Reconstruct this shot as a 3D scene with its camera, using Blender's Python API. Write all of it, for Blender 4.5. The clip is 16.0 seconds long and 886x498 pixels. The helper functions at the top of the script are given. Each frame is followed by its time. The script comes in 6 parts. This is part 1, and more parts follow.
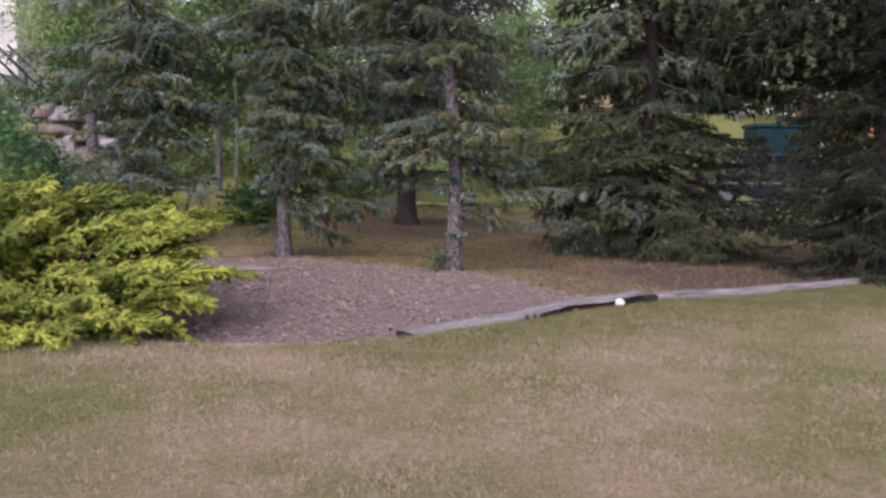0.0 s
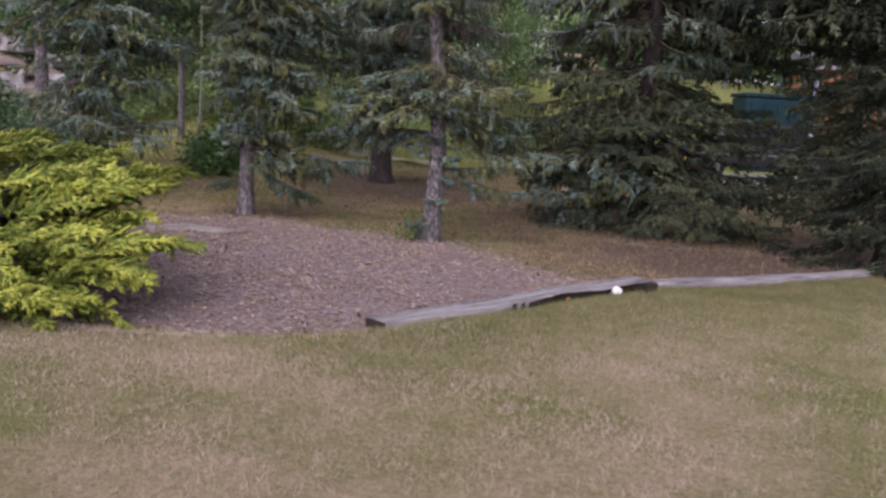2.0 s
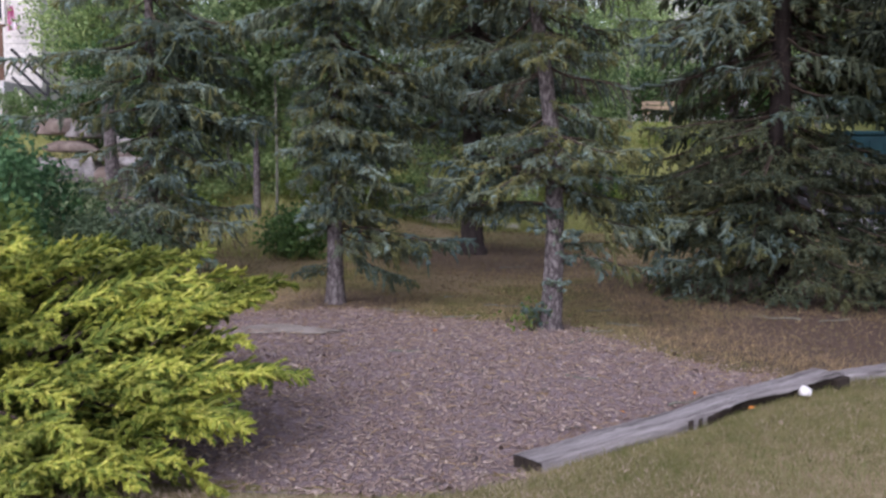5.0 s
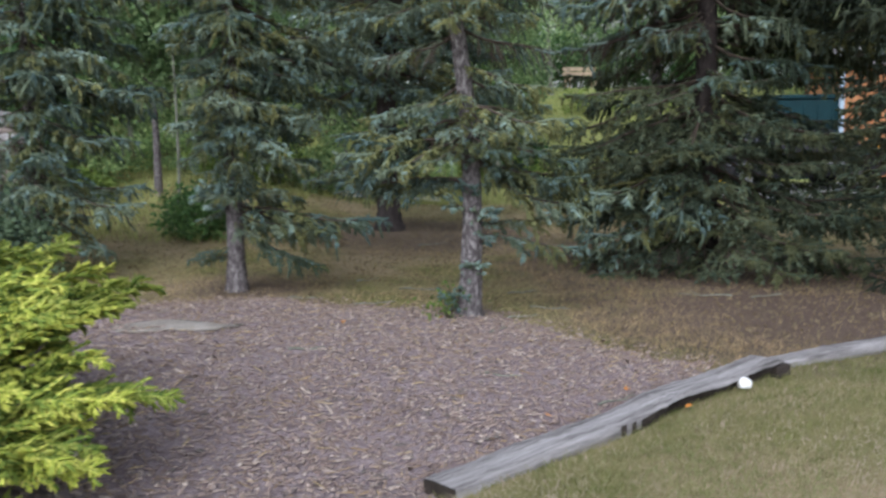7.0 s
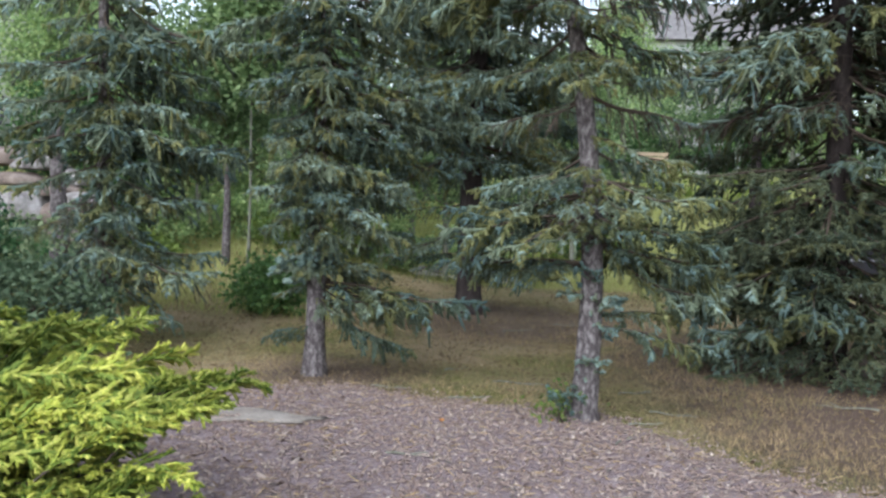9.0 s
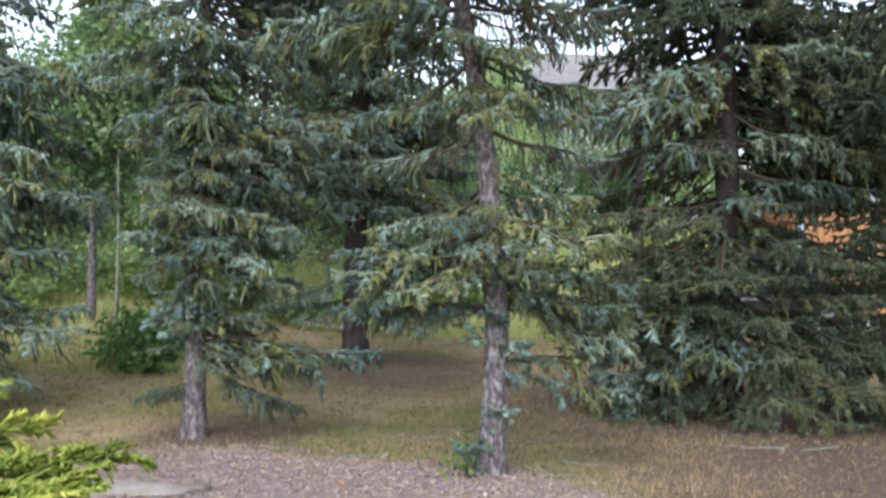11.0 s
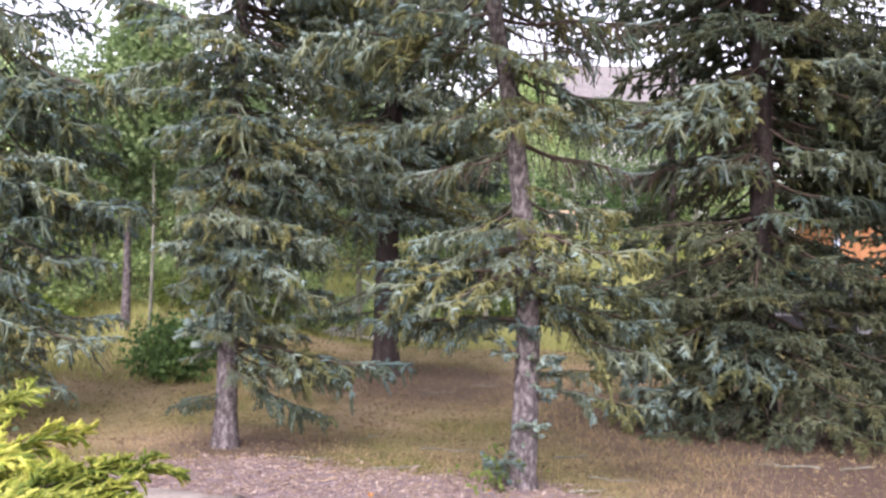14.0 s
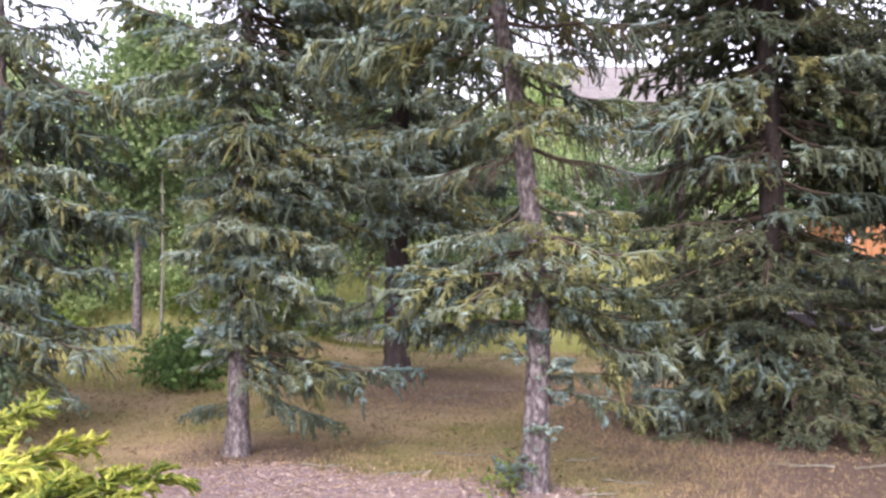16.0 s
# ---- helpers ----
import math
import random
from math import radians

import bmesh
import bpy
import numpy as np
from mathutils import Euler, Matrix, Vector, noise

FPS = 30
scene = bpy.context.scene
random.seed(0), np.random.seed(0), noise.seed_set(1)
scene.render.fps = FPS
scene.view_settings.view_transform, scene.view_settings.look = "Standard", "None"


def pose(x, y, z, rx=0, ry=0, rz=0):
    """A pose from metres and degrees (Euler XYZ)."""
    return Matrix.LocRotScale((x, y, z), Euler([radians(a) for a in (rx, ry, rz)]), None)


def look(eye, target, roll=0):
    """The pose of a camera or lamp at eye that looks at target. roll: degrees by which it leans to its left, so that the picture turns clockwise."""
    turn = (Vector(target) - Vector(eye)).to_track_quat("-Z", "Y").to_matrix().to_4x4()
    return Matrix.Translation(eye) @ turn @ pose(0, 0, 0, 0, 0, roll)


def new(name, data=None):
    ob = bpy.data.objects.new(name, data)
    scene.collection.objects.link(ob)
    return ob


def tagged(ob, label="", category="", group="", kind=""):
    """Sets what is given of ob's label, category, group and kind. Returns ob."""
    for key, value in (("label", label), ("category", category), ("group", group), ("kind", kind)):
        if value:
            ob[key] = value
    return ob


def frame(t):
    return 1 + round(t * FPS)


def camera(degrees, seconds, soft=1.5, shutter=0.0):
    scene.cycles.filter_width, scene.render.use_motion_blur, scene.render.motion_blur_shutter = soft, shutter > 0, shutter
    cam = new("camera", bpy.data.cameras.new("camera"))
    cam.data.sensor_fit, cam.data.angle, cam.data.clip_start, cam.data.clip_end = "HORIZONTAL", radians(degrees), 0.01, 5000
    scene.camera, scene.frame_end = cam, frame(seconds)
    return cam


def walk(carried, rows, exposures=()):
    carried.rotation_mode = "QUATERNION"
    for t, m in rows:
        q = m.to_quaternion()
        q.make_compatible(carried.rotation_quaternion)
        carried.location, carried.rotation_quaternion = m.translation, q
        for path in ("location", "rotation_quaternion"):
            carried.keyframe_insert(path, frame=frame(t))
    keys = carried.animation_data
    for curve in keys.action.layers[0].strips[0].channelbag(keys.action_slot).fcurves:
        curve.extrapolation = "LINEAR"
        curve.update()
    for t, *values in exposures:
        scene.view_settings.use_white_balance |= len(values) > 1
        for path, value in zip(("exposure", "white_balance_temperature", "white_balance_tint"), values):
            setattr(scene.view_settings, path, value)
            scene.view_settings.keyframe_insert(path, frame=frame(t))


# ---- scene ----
cam = camera(50.3, 16.0, soft=2.6, shutter=0.5)
PATH = [
    (0, (0.084, -0.407, 1.368), (0.07, 1.585, 1.189), 0.3),
    (0.5, (0.04, -0.13, 1.392), (-0.03, 1.862, 1.217), 1.3),
    (1, (0.112, 0.139, 1.429), (-0.069, 2.118, 1.205), 1.2),
    (1.5, (0.114, 0.384, 1.438), (0.066, 2.37, 1.204), 1.6),
    (2, (-0.006, 0.67, 1.457), (0.047, 2.65, 1.179), 3.2),
    (2.5, (-0.111, 0.926, 1.449), (-0.204, 2.905, 1.17), 1.2),
    (3, (-0.201, 1.234, 1.462), (-0.365, 3.207, 1.181), 1.7),
    (3.5, (-0.373, 1.5, 1.483), (-0.388, 3.477, 1.183), 0.9),
    (4, (-0.515, 1.703, 1.509), (-0.513, 3.685, 1.247), 0.9),
    (4.2, (-0.517, 1.76, 1.543), (-0.605, 3.75, 1.364), -0.6),
    (6.3, (-0.43, 2.665, 1.621), (-0.514, 4.656, 1.458), 0.3),
    (6.5, (-0.383, 2.716, 1.607), (-0.478, 4.7, 1.374), -0.7),
    (7, (-0.384, 2.893, 1.648), (-0.321, 4.878, 1.414), -1.0),
    (7.5, (-0.546, 3.128, 1.626), (-0.434, 5.121, 1.496), 0.5),
    (8, (-0.709, 3.378, 1.679), (-0.71, 5.375, 1.562), -0.1),
    (8.2, (-0.745, 3.492, 1.669), (-0.805, 5.49, 1.597), 1.1),
    (10.3, (-1.058, 4.361, 1.518), (-0.976, 6.358, 1.455), 1.0),
    (10.5, (-1.059, 4.391, 1.515), (-0.924, 6.386, 1.457), -0.1),
    (11, (-1.044, 4.433, 1.546), (-0.819, 6.42, 1.589), 0.3),
    (11.5, (-1.056, 4.416, 1.558), (-0.875, 6.406, 1.643), 1.1),
    (12, (-1.048, 4.424, 1.56), (-0.89, 6.416, 1.643), 1.6),
    (12.5, (-1.061, 4.4, 1.556), (-0.922, 6.394, 1.621), 1.2),
    (13, (-1.055, 4.419, 1.559), (-0.921, 6.415, 1.596), 1.4),
    (13.5, (-1.054, 4.424, 1.557), (-0.906, 6.418, 1.598), 1.2),
    (14, (-1.053, 4.429, 1.563), (-0.893, 6.421, 1.628), 0.9),
    (14.5, (-1.043, 4.441, 1.568), (-0.877, 6.433, 1.634), 0.8),
    (15, (-1.041, 4.428, 1.566), (-0.863, 6.418, 1.654), 0.5),
    (15.5, (-1.045, 4.429, 1.564), (-0.903, 6.422, 1.65), 0.3),
    (16, (-1.042, 4.437, 1.568), (-0.903, 6.431, 1.641), -0.1),
]
walk(cam, [(t, look(eye, target, roll)) for t, eye, target, roll in PATH],
     [(0, -0.46, 6050, 31), (4.2, -0.62, 5950, 31), (6.5, -0.32, 5700, 10), (10.5, 0.2, 5700, 9), (12.3, 0.54, 6120, 17), (14.5, 0.64, 6280, 30), (16, 0.68, 6280, 30)])

# ---- world, sun, exposure ----
scene.view_settings.exposure = 0.0
world = bpy.data.worlds.new("overcast_sky")
scene.world = world
world.use_nodes = True
wn, wl = world.node_tree.nodes, world.node_tree.links
sky = wn.new("ShaderNodeTexSky")
sky.sky_type, sky.sun_disc = "NISHITA", False
sky.sun_elevation, sky.sun_rotation = radians(43), radians(200)
sky.air_density, sky.dust_density = 1.0, 3.0
grey = wn.new("ShaderNodeHueSaturation")
grey.inputs["Saturation"].default_value = 0.3
wl.new(sky.outputs[0], grey.inputs["Color"])
wl.new(grey.outputs[0], wn["Background"].inputs["Color"])
wn["Background"].inputs["Strength"].default_value = 0.36

sun = new("sun", bpy.data.lights.new("sun", "SUN"))
sun.data.energy, sun.data.angle, sun.data.color = 0.8, radians(40), (1.0, 0.95, 0.87)
sun.matrix_world = look((-8, -14, 24), (0, 10, 0))


# ---- materials ----
def nodes_of(name, rough=0.8, spec=0.3):
    m = bpy.data.materials.new(name)
    m.use_nodes = True
    b = m.node_tree.nodes["Principled BSDF"]
    b.inputs["Roughness"].default_value = rough
    b.inputs["Specular IOR Level"].default_value = spec
    return m, m.node_tree.nodes, m.node_tree.links, b


def ramp(n, stops):
    r = n.new("ShaderNodeValToRGB")
    e = r.color_ramp.elements
    while len(e) < len(stops):
        e.new(0.5)
    for k, (p, c) in zip(e, stops):
        k.position, k.color = p, (*c, 1)
    return r


def noise_tex(n, l, scale, detail=4, rough=0.6, stretch=None, space="Object"):
    t = n.new("ShaderNodeTexNoise")
    t.inputs["Scale"].default_value, t.inputs["Detail"].default_value = scale, detail
    t.inputs["Roughness"].default_value = rough
    c = n.new("ShaderNodeTexCoord")
    if stretch:
        mp = n.new("ShaderNodeMapping")
        mp.inputs["Scale"].default_value = stretch
        l.new(c.outputs[space], mp.inputs[0])
        l.new(mp.outputs[0], t.inputs["Vector"])
    else:
        l.new(c.outputs[space], t.inputs["Vector"])
    return t


def mix(n, l, a, b, fac, mode="MIX"):
    m = n.new("ShaderNodeMix")
    m.data_type, m.blend_type = "RGBA", mode
    for s, v in ((6, a), (7, b), (0, fac)):
        if hasattr(v, "is_linked"):
            l.new(v, m.inputs[s])
        elif isinstance(v, tuple):
            m.inputs[s].default_value = (*v, 1)
        else:
            m.inputs[s].default_value = v
    return m.outputs[2]


def bump(n, l, b, height, strength, dist):
    k = n.new("ShaderNodeBump")
    k.inputs["Strength"].default_value, k.inputs["Distance"].default_value = strength, dist
    l.new(height, k.inputs["Height"])
    l.new(k.outputs[0], b.inputs["Normal"])


def foliage_mat(name, dark, mid, light, patch_scale=1.5, mid_at=0.55, trans=0.25, rough=0.65, spec=0.14):
    """Leaves or needles: colour by island, by object and by slow patches."""
    m, n, l, b = nodes_of(name, rough, spec)
    g = n.new("ShaderNodeNewGeometry")
    r = ramp(n, ((0.0, dark), (mid_at, mid), (1.0, light)))
    l.new(g.outputs["Random Per Island"], r.inputs[0])
    t = noise_tex(n, l, patch_scale, 3)
    o = n.new("ShaderNodeObjectInfo")
    add = n.new("ShaderNodeMath")
    add.operation = "ADD"
    l.new(t.outputs["Fac"], add.inputs[0])
    l.new(o.outputs["Random"], add.inputs[1])
    tone = ramp(n, ((0.45, (0.62, 0.66, 0.62)), (1.25 / 1.6, (1.2, 1.15, 1.0))))
    div = n.new("ShaderNodeMath")
    div.operation = "MULTIPLY"
    div.inputs[1].default_value = 0.62
    l.new(add.outputs[0], div.inputs[0])
    l.new(div.outputs[0], tone.inputs[0])
    c = mix(n, l, r.outputs[0], tone.outputs[0], 1.0, "MULTIPLY")
    grain = noise_tex(n, l, 130, 3, 0.7)
    gr = ramp(n, ((0.32, (0.62, 0.64, 0.62)), (0.68, (1.3, 1.28, 1.25))))
    l.new(grain.outputs["Fac"], gr.inputs[0])
    c = mix(n, l, c, gr.outputs[0], 1.0, "MULTIPLY")
    bump(n, l, b, grain.outputs["Fac"], 0.6, 0.012)
    l.new(c, b.inputs["Base Color"])
    if trans:
        tr = n.new("ShaderNodeBsdfTranslucent")
        l.new(c, tr.inputs["Color"])
        ms = n.new("ShaderNodeMixShader")
        ms.inputs[0].default_value = trans
        l.new(b.outputs[0], ms.inputs[1])
        l.new(tr.outputs[0], ms.inputs[2])
        l.new(ms.outputs[0], n["Material Output"].inputs["Surface"])
    return m


def mottled(name, stops, scale, rough=0.85, bump_scale=None, bump_strength=0.5, dist=0.01, stretch=None, fine=None, spec=0.2, space="Object"):
    """Noise-driven colour with finer grain over it and relief."""
    m, n, l, b = nodes_of(name, rough, spec)
    t = noise_tex(n, l, scale, 6, 0.65, stretch, space)
    r = ramp(n, stops)
    l.new(t.outputs["Fac"], r.inputs[0])
    f = noise_tex(n, l, fine or scale * 9, 5, 0.7, stretch, space)
    fr = ramp(n, ((0.3, (0.72, 0.72, 0.72)), (0.7, (1.22, 1.2, 1.18))))
    l.new(f.outputs["Fac"], fr.inputs[0])
    l.new(mix(n, l, r.outputs[0], fr.outputs[0], 1.0, "MULTIPLY"), b.inputs["Base Color"])
    h = noise_tex(n, l, bump_scale or scale * 5, 6, 0.7, stretch, space)
    bump(n, l, b, h.outputs["Fac"], bump_strength, dist)
    return m


NEEDLE_BLUE = foliage_mat("blue_spruce_needles", (0.179, 0.262, 0.269), (0.241, 0.336, 0.342), (0.322, 0.419, 0.423), trans=0.3)
NEEDLE_GREEN = foliage_mat("green_spruce_needles", (0.119, 0.155, 0.119), (0.178, 0.227, 0.176), (0.252, 0.304, 0.234), trans=0.3)
NEEDLE_OLIVE = foliage_mat("olive_spruce_needles", (0.131, 0.146, 0.070), (0.191, 0.205, 0.097), (0.261, 0.268, 0.135), trans=0.3)
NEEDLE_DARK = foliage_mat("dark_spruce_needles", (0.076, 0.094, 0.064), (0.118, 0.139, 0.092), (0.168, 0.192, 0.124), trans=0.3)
NEEDLE_SHADED = foliage_mat("deep_green_spruce_needles", (0.030, 0.040, 0.031), (0.048, 0.062, 0.046), (0.072, 0.089, 0.064), trans=0.3)
NEEDLE_TIP = foliage_mat("mid_green_spruce_tips", (0.090, 0.124, 0.097), (0.129, 0.170, 0.133), (0.179, 0.225, 0.173), trans=0.3)
NEEDLE_OLIVE_DARK = foliage_mat("dull_olive_needles", (0.076, 0.086, 0.047), (0.113, 0.124, 0.067), (0.158, 0.168, 0.091), trans=0.3)
JUNIPER_GOLD = foliage_mat("golden_juniper_tips", (0.31, 0.385, 0.062), (0.49, 0.54, 0.105), (0.66, 0.66, 0.18), trans=0.2, rough=0.55)
JUNIPER_GREEN = foliage_mat("green_juniper_sprays", (0.14, 0.215, 0.048), (0.25, 0.34, 0.072), (0.37, 0.44, 0.10), trans=0.2)
LEAF_GREEN = foliage_mat("poplar_leaves", (0.150, 0.238, 0.112), (0.280, 0.400, 0.195), (0.47, 0.59, 0.305), patch_scale=0.6, trans=0.45, rough=0.5)
LEAF_BRIGHT = foliage_mat("bright_young_leaves", (0.13, 0.19, 0.05), (0.21, 0.29, 0.07), (0.31, 0.39, 0.11), trans=0.35, rough=0.5)
LEAF_DARK = foliage_mat("dark_shrub_leaves", (0.065, 0.135, 0.050), (0.110, 0.205, 0.078), (0.180, 0.300, 0.110), trans=0.25, rough=0.45)
LEAF_DULL = foliage_mat("dull_undergrowth_leaves", (0.135, 0.195, 0.12), (0.22, 0.295, 0.185), (0.32, 0.40, 0.26), trans=0.25, rough=0.6)
LEAF_BLUISH = foliage_mat("lilac_leaves", (0.068, 0.162, 0.081), (0.121, 0.243, 0.121), (0.203, 0.351, 0.176), trans=0.25, rough=0.5)

BARK = mottled("grey_spruce_bark", ((0.36, (0.066, 0.055, 0.055)), (0.5, (0.148, 0.129, 0.129)), (0.64, (0.32, 0.295, 0.29))), 30, 0.9, 38, 1.0, 0.035, stretch=(1, 1, 0.55), fine=90)
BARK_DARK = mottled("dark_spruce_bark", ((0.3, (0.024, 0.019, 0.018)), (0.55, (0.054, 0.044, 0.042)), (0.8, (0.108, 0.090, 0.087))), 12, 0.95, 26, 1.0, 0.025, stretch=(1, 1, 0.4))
BARK_PALE = mottled("pale_poplar_bark", ((0.3, (0.12, 0.12, 0.09)), (0.55, (0.22, 0.225, 0.18)), (0.8, (0.32, 0.33, 0.27))), 9, 0.8, 20, 0.5, 0.008)
TWIG = mottled("twig_bark", ((0.3, (0.05, 0.04, 0.03)), (0.7, (0.13, 0.10, 0.08))), 20, 0.9, 60, 0.6, 0.004)
WOOD_GREY = mottled("weathered_timber", ((0.33, (0.095, 0.085, 0.08)), (0.47, (0.27, 0.25, 0.245)), (0.7, (0.44, 0.415, 0.41))), 9, 0.9, 22, 1.0, 0.02, stretch=(0.16, 2.2, 2.2), fine=40)
WOOD_ROT_SHADE = mottled("rotten_timber", ((0.3, (0.018, 0.015, 0.013)), (0.7, (0.07, 0.055, 0.045))), 14, 0.95, 40, 1.0, 0.015, stretch=(0.4, 1.5, 1.5))
STONE = mottled("beige_boulder", ((0.34, (0.10, 0.09, 0.085)), (0.5, (0.25, 0.235, 0.225)), (0.68, (0.42, 0.405, 0.40))), 3.5, 0.9, 14, 0.7, 0.03)
STONE_BROWN = mottled("brown_boulder", ((0.3, (0.09, 0.07, 0.058)), (0.52, (0.20, 0.16, 0.135)), (0.75, (0.34, 0.29, 0.26))), 3.0, 0.9, 12, 0.8, 0.03)
SLAB_STONE = mottled("sandy_slab", ((0.25, (0.17, 0.146, 0.125)), (0.5, (0.250, 0.222, 0.192)), (0.75, (0.345, 0.312, 0.277))), 5, 0.92, 22, 0.6, 0.012)
SIDING = mottled("cream_siding", ((0.3, (0.62, 0.60, 0.55)), (0.7, (0.74, 0.72, 0.67))), 1.2, 0.7, 30, 0.1, 0.003)
SIDING_GREY = mottled("pale_grey_siding", ((0.3, (0.55, 0.55, 0.56)), (0.7, (0.66, 0.66, 0.66))), 1.2, 0.7, 30, 0.1, 0.003)
CEDAR = mottled("cedar_boards", ((0.25, (0.24, 0.10, 0.045)), (0.5, (0.36, 0.17, 0.075)), (0.75, (0.47, 0.25, 0.12))), 3, 0.75, 20, 0.4, 0.006, stretch=(4, 4, 0.4))
DECK_WOOD = mottled("stained_deck_screen", ((0.25, (0.10, 0.06, 0.043)), (0.5, (0.165, 0.098, 0.07)), (0.75, (0.23, 0.14, 0.102))), 3, 0.7, 20, 0.3, 0.005, stretch=(3, 3, 0.4))
TAN_WOOD = mottled("pale_tan_boards", ((0.25, (0.48, 0.36, 0.24)), (0.75, (0.64, 0.51, 0.37))), 3, 0.7, 18, 0.3, 0.005, stretch=(0.4, 3, 3))
FENCE_WOOD = mottled("old_fence_boards", ((0.25, (0.04, 0.033, 0.033)), (0.75, (0.09, 0.078, 0.075))), 4, 0.9, 20, 0.4, 0.006, stretch=(3, 3, 0.4))
YELLOW_WOOD = mottled("yellow_painted_rail", ((0.25, (0.55, 0.27, 0.04)), (0.75, (0.68, 0.36, 0.07))), 4, 0.6, 20, 0.2, 0.004)
TEAL = mottled("teal_plastic", ((0.3, (0.006, 0.026, 0.032)), (0.7, (0.010, 0.042, 0.05))), 2, 0.5, 20, 0.1, 0.003)
BLUE_POST = mottled("pale_blue_paint", ((0.3, (0.34, 0.44, 0.54)), (0.7, (0.45, 0.55, 0.64))), 4, 0.6, 20, 0.1, 0.003)
YELLOW_PAINT = mottled("yellow_paint", ((0.3, (0.65, 0.42, 0.02)), (0.7, (0.78, 0.52, 0.04))), 5, 0.5, 20, 0.1, 0.003)
WHITE_BALL = mottled("scuffed_white_leather", ((0.3, (0.60, 0.58, 0.55)), (0.6, (0.80, 0.79, 0.77))), 22, 0.6, 60, 0.4, 0.003)
DARK_METAL = mottled("dark_metal", ((0.3, (0.02, 0.02, 0.022)), (0.7, (0.045, 0.045, 0.05))), 4, 0.5, 30, 0.1, 0.002)
CAR_PAINT = mottled("dark_car_paint", ((0.3, (0.028, 0.027, 0.032)), (0.7, (0.04, 0.038, 0.044))), 3, 0.28, 60, 0.02, 0.001, spec=0.5)
SILVER = mottled("dull_silver_trim", ((0.3, (0.210, 0.215, 0.225)), (0.7, (0.260, 0.265, 0.275))), 3, 0.35, 60, 0.02, 0.001, spec=0.5)
RUBBER = mottled("tyre_rubber", ((0.3, (0.015, 0.015, 0.015)), (0.7, (0.03, 0.03, 0.03))), 8, 0.9, 40, 0.3, 0.003)
ROOFING = mottled("grey_shingles", ((0.3, (0.14, 0.13, 0.13)), (0.7, (0.24, 0.23, 0.22))), 3, 0.9, 30, 0.5, 0.01)
FLAG_CLOTH = mottled("pink_and_white_cloth", ((0.44, (0.42, 0.10, 0.20)), (0.5, (0.55, 0.25, 0.36)), (0.56, (0.70, 0.66, 0.70))), 3, 0.8, 60, 0.2, 0.002)
LEAF_ORANGE = mottled("fallen_leaf", ((0.3, (0.45, 0.15, 0.03)), (0.7, (0.62, 0.28, 0.06))), 20, 0.8, 60, 0.2, 0.001)
ROAD_MAT = mottled("pale_worn_asphalt", ((0.25, (0.27, 0.268, 0.268)), (0.5, (0.36, 0.352, 0.348)), (0.75, (0.45, 0.438, 0.43))), 0.8, 0.95, 60, 0.4, 0.004, fine=40)

PATH_MAT = mottled("pale_gravel", ((0.3, (0.36, 0.33, 0.28)), (0.5, (0.50, 0.46, 0.40)), (0.7, (0.62, 0.58, 0.52))), 6, 0.95, 40, 0.6, 0.01)

m_, n_, l_, b_ = nodes_of("dark_window_glass", 0.08, 0.5)
b_.inputs["Base Color"].default_value = (0.02, 0.025, 0.03, 1)
GLASS_DARK = m_


